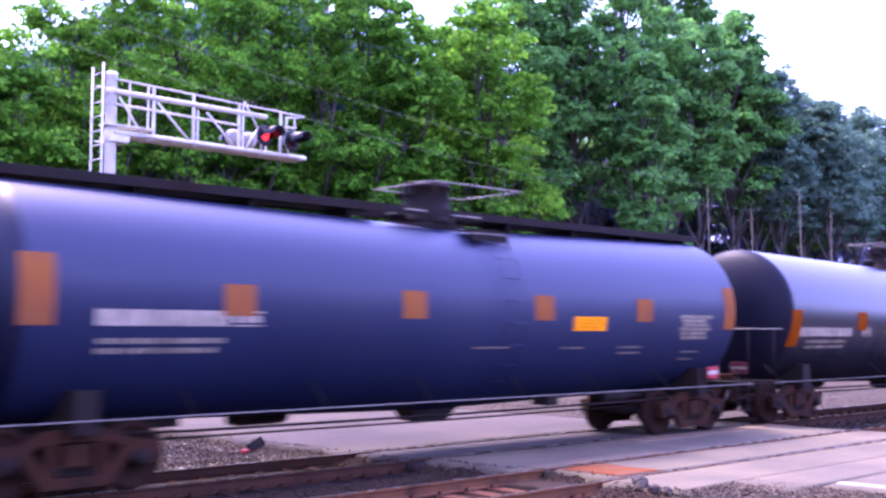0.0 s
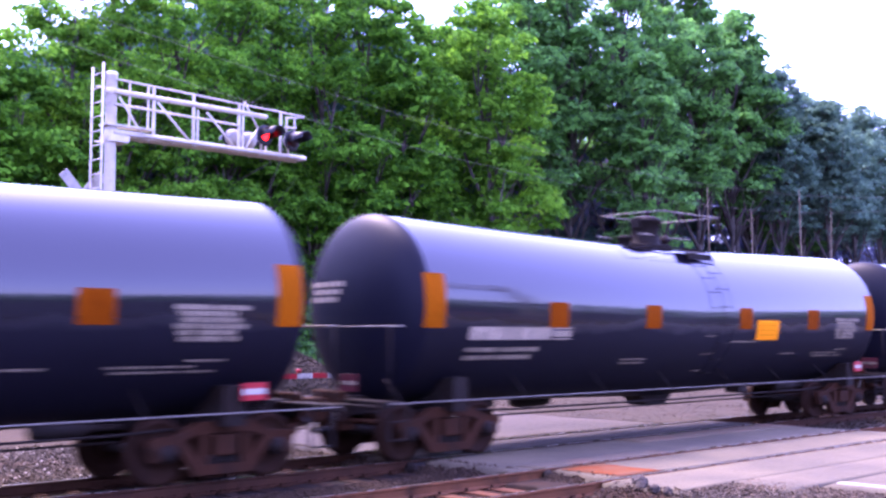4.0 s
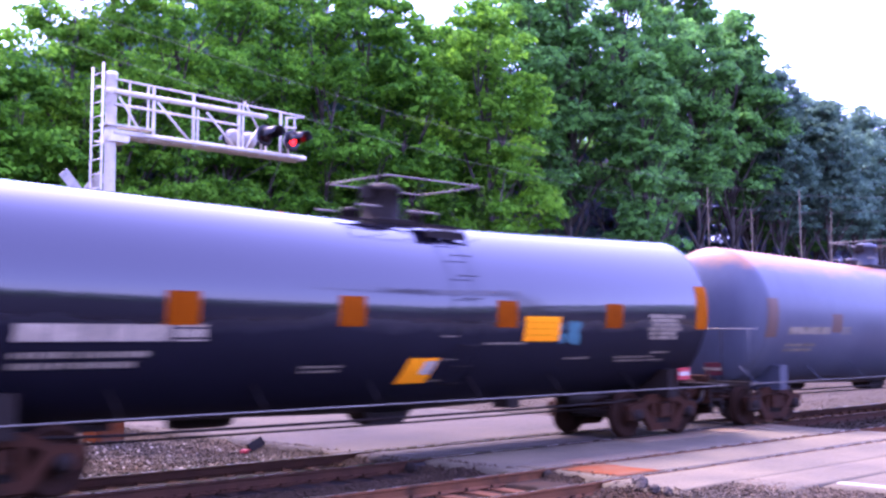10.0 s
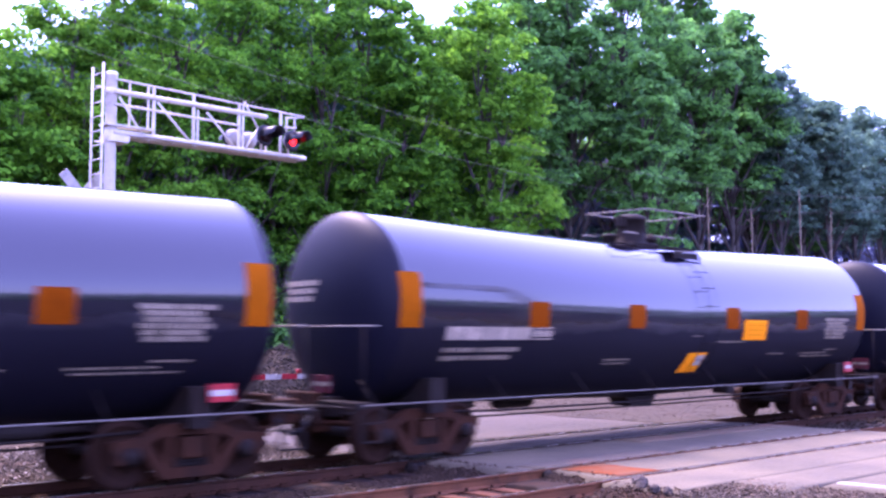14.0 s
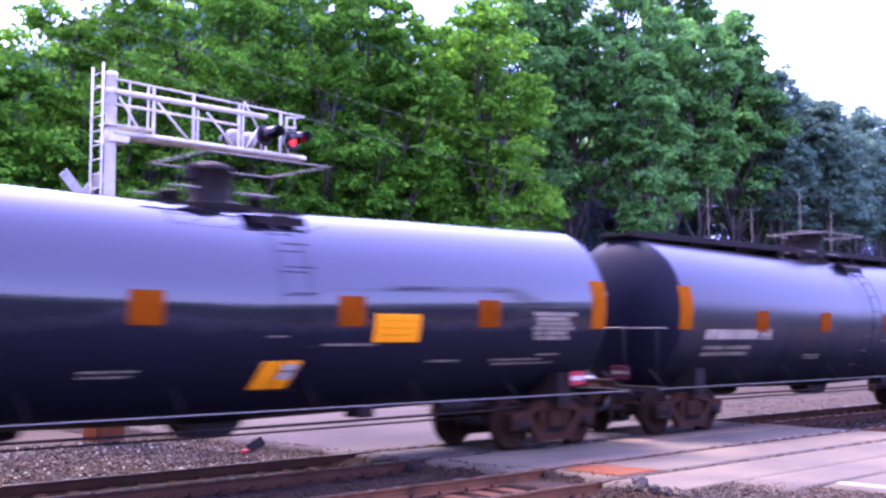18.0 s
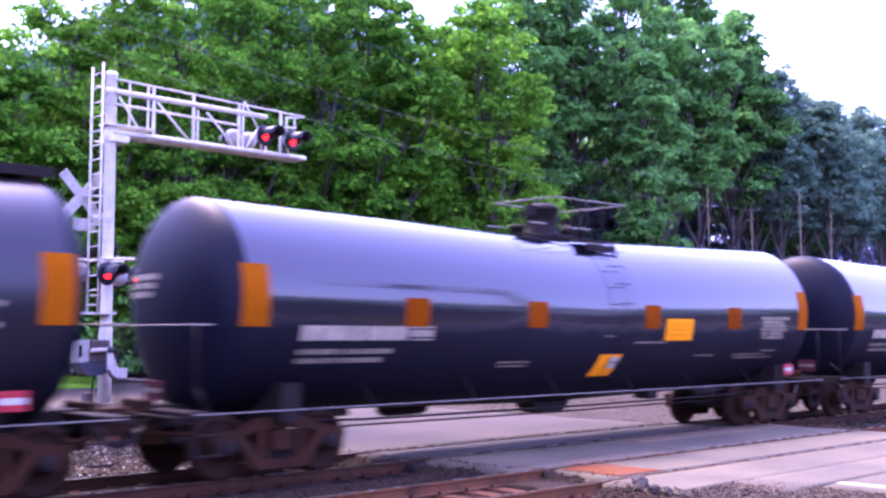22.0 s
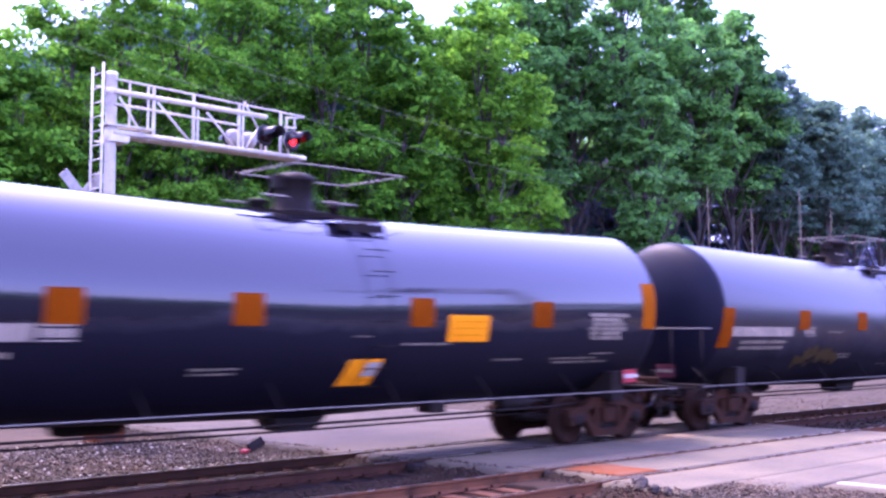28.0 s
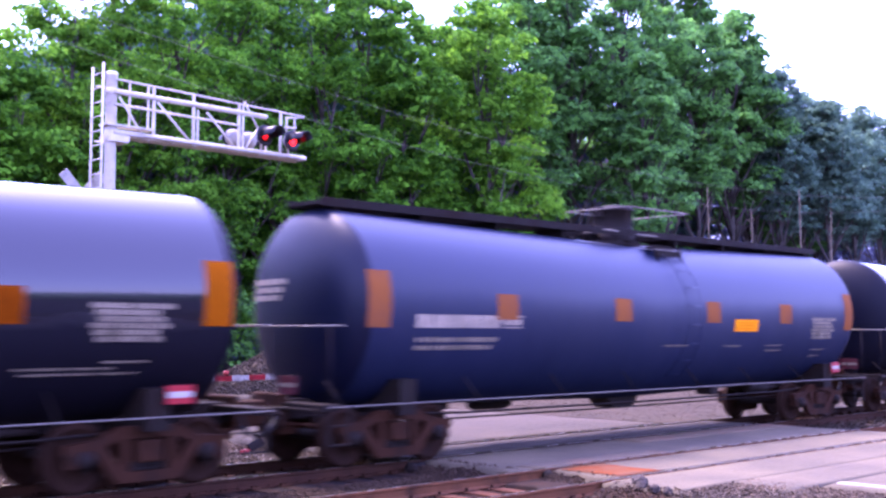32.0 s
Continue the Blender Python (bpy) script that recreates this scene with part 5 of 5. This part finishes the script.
        for j in range(2):
            e = Vector((cx, cy, cz)) + Vector(g.normal(size=3)) * r * .5
            tube(tr, [m, m.lerp(e, .6), e], .0022 * top + .012, 5, .008)
    part("trunk", tr, bark, root, "bark-covered trunk with limbs")
    pick = g.choice(lobes, clumps, p=lobe_r / lobe_r.sum())
    d = g.normal(size=(clumps, 3))
    d /= np.linalg.norm(d, axis=1)[:, None]
    r = lobe_r[pick] * g.uniform(.42, 1.0, clumps)
    c = lobe_c[pick] + d * r[:, None] * np.array([1, 1, flat])
    cr = radius * g.uniform(.13, .23, clumps)
    v, f = leaf_cloud(g, c, cr, per, size)
    crown = raw_mesh("crown", v, f, leaf)
    crown.parent = root
    return root


WOOD = "trees along the wood's edge"
L_GREEN, L_BRIGHT = "leafy green maple at the wood's edge", "light green young tree at the wood's edge"
L_DEEP, L_BACK = "tall dark green oak in the wood", "tall leafy tree deeper in the wood"
def bare_trunk(x, y, h, seed):
    g = np.random.default_rng(seed)
    bm = bmesh.new()
    tube(bm, [(0, 0, 0), (g.normal() * .08, 0, h * .5), (g.normal() * .2, 0, h + .25)], .065, 8, .035)
    for i in range(4):
        a, z = g.uniform(0, TAU), h * g.uniform(.55, .95)
        tube(bm, [(0, 0, z), (.5 * math.cos(a), .5 * math.sin(a), z + .25)], .03, 5, .01)
    ob = tagged(part("bare_trunk", bm, M_PALEBARK), "slender pale bare trunk before the dark wood", "tree", "bare trunks")
    ob.location = (x, y, -.27)


tree("maple_tree", 17.0, 33.0, 15.9, 4.6, 2, M_GREEN, M_BARK, 101, clumps=330, per=56, size=0.27, label=L_GREEN, lobes=15, tight=.8, flat=.7, group=WOOD)
tree("maple_tree", 18.5, 31.5, 15.2, 3.6, 1.5, M_GREEN, M_BARK, 102, clumps=330, per=56, size=0.27, label=L_GREEN, lobes=15, tight=.8, flat=.7, group=WOOD)
tree("young_tree", 21.3, 33.0, 18.6, 4.0, 1.5, M_BRIGHT, M_BARK, 103, clumps=330, per=56, size=0.27, label=L_BRIGHT, lobes=15, tight=.8, flat=.7, group=WOOD)
tree("young_tree", 24.0, 33.0, 20.9, 4.4, 1.5, M_BRIGHT, M_BARK, 104, clumps=330, per=56, size=0.27, label=L_BRIGHT, lobes=15, tight=.8, flat=.7, group=WOOD)
tree("maple_tree", 27.4, 33.5, 22.2, 4.6, 1.5, M_GREEN, M_BARK, 105, clumps=330, per=56, size=0.27, label=L_GREEN, lobes=15, tight=.8, flat=.7, group=WOOD)
tree("maple_tree", 30.9, 34.5, 23.9, 4.6, 2, M_GREEN, M_BARK, 106, clumps=330, per=56, size=0.27, label=L_GREEN, lobes=15, tight=.8, flat=.7, group=WOOD)
tree("maple_tree", 34.0, 35.0, 24.3, 4.4, 2, M_GREEN, M_BARK, 107, clumps=330, per=56, size=0.27, label=L_GREEN, lobes=15, tight=.8, flat=.7, group=WOOD)
tree("maple_tree", 35.9, 33.5, 24.1, 4.4, 2, M_GREEN, M_BARK, 108, clumps=330, per=56, size=0.27, label=L_GREEN, lobes=15, tight=.8, flat=.7, group=WOOD)
tree("maple_tree", 39.1, 33.5, 24.2, 4.6, 2, M_GREEN, M_BARK, 109, clumps=330, size=0.37, label=L_GREEN, lobes=15, tight=.8, flat=.7, group=WOOD)
tree("maple_tree", 41.8, 33.0, 23.3, 4.2, 2, M_GREEN, M_BARK, 110, clumps=330, size=0.37, label=L_GREEN, lobes=15, tight=.8, flat=.7, group=WOOD)
tree("maple_tree", 47.1, 35.0, 23.4, 4.0, 3, M_GREEN, M_BARK, 111, clumps=330, size=0.37, label=L_GREEN, lobes=15, tight=.8, flat=.7, group=WOOD)
tree("young_tree", 47.0, 31.0, 24.2, 4.9, 2, M_BRIGHT, M_BARK, 112, clumps=330, size=0.37, label=L_BRIGHT, lobes=15, tight=.8, flat=.7, group=WOOD)
tree("oak_tree", 57.7, 38.0, 31.6, 6.0, 10, M_DEEP, M_BARK, 113, clumps=300, size=0.44, label=L_DEEP, lobes=26, tight=.58, flat=.5, group=WOOD)
tree("oak_tree", 61.4, 37.0, 33.5, 6.5, 11, M_DEEP, M_BARK, 114, clumps=300, size=0.44, label=L_DEEP, lobes=26, tight=.58, flat=.5, group=WOOD)
tree("oak_tree", 66.1, 36.0, 34.5, 6.5, 11, M_DEEP, M_BARK, 115, clumps=300, size=0.44, label=L_DEEP, lobes=26, tight=.58, flat=.5, group=WOOD)
tree("oak_tree", 73.3, 37.0, 34.5, 6, 11, M_DEEP, M_BARK, 116, clumps=300, size=0.44, label=L_DEEP, lobes=26, tight=.58, flat=.5, group=WOOD)
tree("oak_tree", 75.0, 35.0, 31.7, 5, 12, M_DEEP, M_BARK, 117, clumps=300, size=0.44, label=L_DEEP, lobes=26, tight=.58, flat=.5, group=WOOD)
tree("oak_tree", 81.6, 36.0, 31.0, 5.0, 12, M_DEEP, M_BARK, 118, clumps=300, size=0.44, label=L_DEEP, lobes=26, tight=.58, flat=.5, group=WOOD)
tree("oak_tree", 62.7, 31.0, 23.5, 4.5, 4, M_DEEP, M_BARK, 119, clumps=300, size=0.44, label=L_DEEP, lobes=26, tight=.58, flat=.5, group=WOOD)
tree("oak_tree", 85.2, 36.0, 27.8, 4.6, 11, M_DEEP, M_BARK, 120, clumps=300, size=0.44, label=L_DEEP, lobes=26, tight=.58, flat=.5, group=WOOD)
tree("pine", 85.9, 34.0, 26.5, 3.8, 11, M_PINE, M_BARK, 121, clumps=420, per=44, size=.34, label="tall dark pine with a bare trunk", lobes=17, tight=.8, group=WOOD)
tree("pine", 91.7, 35.0, 25.3, 3.8, 11, M_PINE, M_BARK, 122, clumps=420, per=44, size=.34, label="tall dark pine with a bare trunk", lobes=17, tight=.8, group=WOOD)
tree("pine", 92.5, 33.0, 24.6, 3.8, 11, M_PINE, M_BARK, 123, clumps=420, per=44, size=.34, label="tall dark pine with a bare trunk", lobes=17, tight=.8, group=WOOD)
tree("pine", 101.5, 35.0, 25.4, 4.3, 11, M_PINE, M_BARK, 124, clumps=420, per=44, size=.34, label="tall dark pine with a bare trunk", lobes=17, tight=.8, group=WOOD)
tree("pine", 109.0, 36.0, 26.0, 4.8, 11, M_PINE, M_BARK, 125, clumps=420, per=44, size=.34, label="tall dark pine with a bare trunk", lobes=17, tight=.8, group=WOOD)
tree("pine", 115.6, 36.0, 26.9, 4.8, 11, M_PINE, M_BARK, 126, clumps=420, per=44, size=.34, label="tall dark pine with a bare trunk", lobes=17, tight=.8, group=WOOD)
tree("pine", 105.1, 41.0, 26.2, 4.8, 11, M_PINE, M_BARK, 127, clumps=420, per=44, size=.34, label="tall dark pine with a bare trunk", lobes=17, tight=.8, group=WOOD)
tree("oak_tree", 101.8, 42.0, 26.7, 5, 9, M_DEEP, M_BARK, 128, clumps=300, size=0.44, label=L_DEEP, lobes=26, tight=.58, flat=.5, group=WOOD)
tree("pine", 113.8, 42.0, 26.9, 4.8, 11, M_PINE, M_BARK, 129, clumps=420, per=44, size=.34, label="tall dark pine with a bare trunk", lobes=17, tight=.8, group=WOOD)
tree("oak_tree", 98.1, 43.0, 26.9, 5, 9, M_DEEP, M_BARK, 130, clumps=300, size=0.44, label=L_DEEP, lobes=26, tight=.58, flat=.5, group=WOOD)
tree("oak_tree", 87.2, 38.0, 29.1, 4.5, 11, M_DEEP, M_BARK, 131, clumps=300, size=0.44, label=L_DEEP, lobes=26, tight=.58, flat=.5, group=WOOD)
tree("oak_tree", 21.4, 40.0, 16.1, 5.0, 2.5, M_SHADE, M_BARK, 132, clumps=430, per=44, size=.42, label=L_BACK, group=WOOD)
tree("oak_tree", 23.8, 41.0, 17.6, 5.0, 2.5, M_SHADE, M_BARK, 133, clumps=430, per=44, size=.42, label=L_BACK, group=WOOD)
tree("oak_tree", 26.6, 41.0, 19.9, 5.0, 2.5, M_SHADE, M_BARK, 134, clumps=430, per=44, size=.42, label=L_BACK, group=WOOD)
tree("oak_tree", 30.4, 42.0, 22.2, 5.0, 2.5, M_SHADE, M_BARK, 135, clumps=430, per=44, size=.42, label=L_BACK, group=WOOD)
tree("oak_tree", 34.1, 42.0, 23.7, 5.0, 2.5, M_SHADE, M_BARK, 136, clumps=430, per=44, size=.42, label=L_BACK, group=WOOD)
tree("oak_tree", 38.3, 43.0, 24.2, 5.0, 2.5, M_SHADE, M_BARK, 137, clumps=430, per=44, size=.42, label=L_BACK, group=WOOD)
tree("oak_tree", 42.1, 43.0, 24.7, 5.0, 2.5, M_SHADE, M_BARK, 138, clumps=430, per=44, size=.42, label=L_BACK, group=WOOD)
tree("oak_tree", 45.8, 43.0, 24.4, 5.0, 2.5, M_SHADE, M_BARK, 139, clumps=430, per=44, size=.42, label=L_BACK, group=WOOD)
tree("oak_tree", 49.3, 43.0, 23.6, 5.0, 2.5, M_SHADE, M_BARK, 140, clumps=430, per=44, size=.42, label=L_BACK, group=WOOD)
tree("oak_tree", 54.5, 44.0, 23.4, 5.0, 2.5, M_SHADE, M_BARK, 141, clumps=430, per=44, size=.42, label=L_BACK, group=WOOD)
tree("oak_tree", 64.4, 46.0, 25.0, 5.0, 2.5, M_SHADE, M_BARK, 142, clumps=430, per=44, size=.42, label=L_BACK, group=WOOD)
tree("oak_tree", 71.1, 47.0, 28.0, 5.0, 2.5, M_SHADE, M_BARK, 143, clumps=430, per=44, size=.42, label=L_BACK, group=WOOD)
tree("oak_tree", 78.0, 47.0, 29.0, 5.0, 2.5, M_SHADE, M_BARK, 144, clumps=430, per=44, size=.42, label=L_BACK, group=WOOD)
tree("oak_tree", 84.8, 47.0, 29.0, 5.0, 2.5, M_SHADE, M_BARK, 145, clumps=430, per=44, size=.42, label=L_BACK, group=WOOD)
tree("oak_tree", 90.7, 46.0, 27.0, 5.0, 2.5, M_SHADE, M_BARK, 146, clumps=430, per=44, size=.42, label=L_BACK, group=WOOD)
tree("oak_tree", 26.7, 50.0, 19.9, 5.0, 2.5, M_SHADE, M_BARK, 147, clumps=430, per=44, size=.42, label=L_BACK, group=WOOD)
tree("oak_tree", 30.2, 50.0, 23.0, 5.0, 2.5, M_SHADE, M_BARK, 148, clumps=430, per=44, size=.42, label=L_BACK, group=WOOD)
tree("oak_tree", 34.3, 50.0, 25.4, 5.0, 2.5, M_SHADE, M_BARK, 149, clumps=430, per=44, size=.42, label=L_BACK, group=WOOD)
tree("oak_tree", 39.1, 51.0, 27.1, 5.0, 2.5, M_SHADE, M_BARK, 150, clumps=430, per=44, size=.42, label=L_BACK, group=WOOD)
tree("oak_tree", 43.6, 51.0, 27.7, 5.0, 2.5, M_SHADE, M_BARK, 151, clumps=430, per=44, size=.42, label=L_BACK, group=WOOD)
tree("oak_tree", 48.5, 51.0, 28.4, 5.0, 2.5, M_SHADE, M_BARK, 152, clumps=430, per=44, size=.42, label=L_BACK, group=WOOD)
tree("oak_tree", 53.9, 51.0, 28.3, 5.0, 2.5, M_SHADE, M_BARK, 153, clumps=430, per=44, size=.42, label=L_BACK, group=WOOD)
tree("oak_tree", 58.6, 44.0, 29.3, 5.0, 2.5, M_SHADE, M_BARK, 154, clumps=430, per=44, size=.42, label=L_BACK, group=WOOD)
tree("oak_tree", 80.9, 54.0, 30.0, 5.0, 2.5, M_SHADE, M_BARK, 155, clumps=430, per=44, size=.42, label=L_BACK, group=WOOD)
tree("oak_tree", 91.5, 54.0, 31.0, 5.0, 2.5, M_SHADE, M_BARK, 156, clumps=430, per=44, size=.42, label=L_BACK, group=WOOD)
tree("oak_tree", 83.2, 36.6, 31.6, 3.6, 20, M_DEEP, M_BARK, 163, clumps=190, per=44, size=0.42, label=L_DEEP, lobes=8, tight=.75, flat=.7, group=WOOD)
bare_trunk(69.5, 30.5, 12.9, 157)
bare_trunk(76.1, 31.0, 11.8, 158)
bare_trunk(83.9, 31.0, 14.1, 159)
bare_trunk(90.0, 31.5, 14.2, 160)
bare_trunk(61.4, 31.0, 10.3, 161)
bare_trunk(64.1, 31.5, 10.3, 162)



def woods(name, spots, seed, label, leaf=.95, n=60, per=24, material=None):
    """Far woods, too many to count: clumps of large leaves on a ring of crowns."""
    g = np.random.default_rng(seed)
    cs, rs = [], []
    for x, y, h in spots:
        cs.append(np.stack([x + g.normal(size=n) * 3.0, y + g.normal(size=n) * 2.4, g.uniform(.3, h, n)], -1))
        rs.append(g.uniform(1.0, 2.2, n))
    v, f = leaf_cloud(g, np.concatenate(cs), np.concatenate(rs), per, leaf)
    return tagged(raw_mesh(name, v, f, material or M_DEEP), label, "woods", kind="stuff")


ring = [(150 * math.cos(a) + 5, 120 * math.sin(a) - 10, 11 + 3 * math.sin(7 * a)) for a in np.linspace(math.pi * 1.02, math.pi * 1.98, 110)]
woods("far_woods", ring, 5, "distant low belt of dark trees", 1.2, 26)
back = [(x, 47 + 3 * math.sin(x), 17 + 2.5 * math.sin(x * .7) + (3 if 45 < x < 110 else 0)) for x in np.arange(-60, 190, 4.5)]
# depths, brush and thicket carry the haze in their leaf colour
woods("wood_depths", back, 6, "dark depths of the wood behind its edge", .6, 120, 28, M_HAZELEAF)
under = [(x, 35.5 + 1.5 * math.sin(x * 1.3), 4.4 + 1.2 * math.sin(x * .9)) for x in np.arange(-30, 56, 3.0)]
woods("undergrowth", under, 7, "low shrubs and undergrowth at the wood's edge", .34, 60, 40, M_DEEP)
brush = [(x, 37.5 + 1.5 * math.sin(x * 1.3), 3.2 + 1.2 * math.sin(x * .9)) for x in np.arange(56, 170, 3.6)]
woods("forest_brush", brush, 9, "thin dark brush between the trunks", .4, 34, 34, M_HAZELEAF)
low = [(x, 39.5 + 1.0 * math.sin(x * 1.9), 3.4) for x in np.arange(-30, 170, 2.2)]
woods("shaded_thicket", low, 8, "dense shaded thicket behind the wood's edge", .6, 46, 30, M_HAZELEAF)


# ---- waiting pickup and small things ----
def waiting_truck():
    """A light-coloured pickup that waits with its lamps lit."""
    v = thing("pickup_truck", 15.86, 25.2, -.1, label="dark maroon pickup truck waiting with its headlights on", category="truck")
    bm = bmesh.new()
    prism(bm, [(0, .5), (0, 1.2), (-.12, 1.3), (-1.25, 1.38), (-1.3, .5)], -.92, .92)
    prism(bm, [(-1.25, .5), (-1.25, 1.38), (-5.3, 1.38), (-5.3, .55)], -.92, .92)
    bmesh.ops.bevel(bm, geom=list(bm.edges), offset=.04, segments=2, affect="EDGES")
    body = part("body", finish(bm), M_CARPAINT, v, "dark maroon body")
    cb = bmesh.new()
    prism(cb, [(-1.2, 1.37), (-1.85, 1.95), (-3.2, 1.95), (-3.35, 1.37)], -.82, .82)
    part("cab", finish(cb), M_GLASSDARK, v, "dark glazed cab")
    part("roof", one_box(-3.2, -1.85, -.8, .8, 1.95, 2.0, bevel=.02), M_CARPAINT, v)
    part("bumper", one_box(-.1, .1, -.94, .94, .4, .66, bevel=.04), M_BLACKHEAD, v, "dark bumper")
    part("grille", one_box(-.02, .02, -.5, .5, .75, 1.12, bevel=.01), M_FRAME, v)
    for y in (-.74, .74):
        part("headlight", one_box(-.34, .035, y - .215, y + .215, .92, 1.24, bevel=.05), M_HEADGLOW, v, "lit headlight")
        part("turn_signal", one_box(-.1, .05, y * 1.1 - .17, y * 1.1 + .17, .8, .93, bevel=.01), M_AMBERGLOW, v, "lit amber lamp")
    for x in (-.95, -4.3):
        for y in (-.88, .88):
            w = part("wheel", lathe(bmesh.new(), [(0, -.1), (.22, -.1), (.36, -.11), (.38, -.06), (.38, .06), (.36, .11), (.22, .1), (0, .1)], 20, "y", (x, y, .36)), M_BLACKHEAD, v, "black tyre")
            part("rim", lathe(bmesh.new(), [(0, -.115), (.2, -.115), (.21, -.105), (.21, .105), (.2, .115), (0, .115)], 16, "y", (x, y, .36)), M_STEEL, w)
    return v


M_CARPAINT = surface("maroon_car_paint", (.02, .007, .012), (.03, .01, .017), (.15, .25), 1, 40, .0, coat=.6)
M_GLASSDARK = surface("dark_car_glass", (.0041, .0051, .0049), (.0082, .0093, .0088), (.03, .06), 1, 40, .0)
waiting_truck()

# grass verge between the street and the wood
tagged(strip("grass_verge", -40, 21.6, 28.8, 36, .0, .4, M_LAWN, nx=76, ny=14, wave=.25), "bright green grass verge at the wood's edge", "grass", kind="structure")
tagged(strip("lane", 21.6, 38, 28.8, 48, -.06, .2, M_FARASPHALT, nx=30, ny=40, wave=.03), "worn pale lane that leads into the wood", "lane", kind="structure")
tagged(strip("grass_verge", 38, 90, 28.8, 36, .0, .4, M_GRASS, nx=66, ny=14, wave=.25), "rough grass verge under the trees", "grass", kind="structure")
rg = np.random.default_rng(77)
nb = 12000
bx, by = rg.uniform(12, 21.5, nb), rg.uniform(28.85, 33.5, nb)
bh, ba = rg.uniform(.12, .5, nb), rg.uniform(0, TAU, nb)
foot = np.stack([bx, by, np.full(nb, -.08)], -1)
wide = np.stack([np.cos(ba), np.sin(ba), 0 * ba], -1) * .03
tip = foot + np.stack([rg.normal(size=nb) * .1, rg.normal(size=nb) * .1, bh], -1)
tagged(raw_mesh("grass", np.stack([foot - wide, foot + wide, tip], 1).reshape(-1, 3), np.arange(3 * nb).reshape(-1, 3), M_LAWN), "long bright grass along the street", "grass", kind="stuff")

# gravel heap beyond the crossing
def heap(x, y, r, h, seed):
    g = np.random.default_rng(seed)
    n = 3800
    a, d = g.uniform(0, TAU, n), np.sqrt(g.uniform(0, 1, n))
    v, f = stones(n, (0, 1, 0, 1, 0), .06, seed)
    c = v.reshape(n, 6, 3).mean(1)
    t = np.stack([x + r * d * np.cos(a), y + r * d * np.sin(a), -.15 + h * (1 - d) ** .9 + .03 * g.normal(size=n)], -1)
    v = (v.reshape(n, 6, 3) - c[:, None] + t[:, None]).reshape(-1, 3)
    root = thing("gravel_heap", x, y, -.2, label="cone-shaped heap of pale grey gravel", category="gravel heap")
    core = part("core", lathe(bmesh.new(), [(r, 0), (r * .5, h * .5), (0, h)], 24), M_PALESTONE, root)
    s = raw_mesh("stone_cover", v - np.array([x, y, -.2]), f, M_PALESTONE)
    s.parent = root
    tagged(s, kind="stuff")


heap(24.2, 20.0, 3.4, 1.85, 91)
# black rubber slab with a red cap, lying in the ballast
sl = thing("marker_slab", 11.75, 3.3, -.16, 20, label="tilted black rubber slab with a red cap in the ballast", category="marker")
part("slab", one_box(0, .45, -.09, .09, 0, .05, bevel=.01), M_FRAME, sl).matrix_basis = pose(0, 0, .07, 62, -15, 0)
part("cap", one_box(-.16, -.02, -.08, .08, 0, .07, bevel=.02), M_RED, sl)


def lump(name, x, y, z, r, seed, material, label):
    g = np.random.default_rng(seed)
    bm = bmesh.new()
    bmesh.ops.create_icosphere(bm, subdivisions=2, radius=1)
    for q in bm.verts:
        q.co = Vector((q.co.x * r[0], q.co.y * r[1], q.co.z * r[2])) * (1 + .35 * noise.noise(q.co * 1.7 + Vector((seed, 0, 0))))
    ob = part(name, finish(bm), material)
    ob.location = (x, y, z)
    return tagged(ob, label, "rubble")


for i, (x, y, s) in enumerate(((12.95, -4.84, .13), (12.75, -5.05, .15), (12.55, -5.22, .12), (12.45, -5.5, .1), (12.4, -5.75, .09))):
    lump("asphalt_lump", x, y, -.02, (s * .8, s * .7, s * .7), i, M_TRACKASPHALT, "broken lump of grey asphalt at the road's edge")
lump("joint_block", 12.08, -.98, -.11, (.1, .14, .11), 9, M_FRAME, "dark tarred block at the end of the rail")
lump("joint_block", 12.95, -3.15, -.1, (.08, .1, .1), 10, M_FRAME, "dark tarred block at the end of the rail")



def motions():
    times = (0, 1, 3, 6, 9, 11, 13, 17, 20, 22, 24, 26, 28, 30, 32)
    for k, car in cars.items():
        walk(car, [(t, pose(16.316 + PITCH * k + shift(t), 0, 0)) for t in times])
        roll_wheels(k, car)
    flash_lamps()


motions()
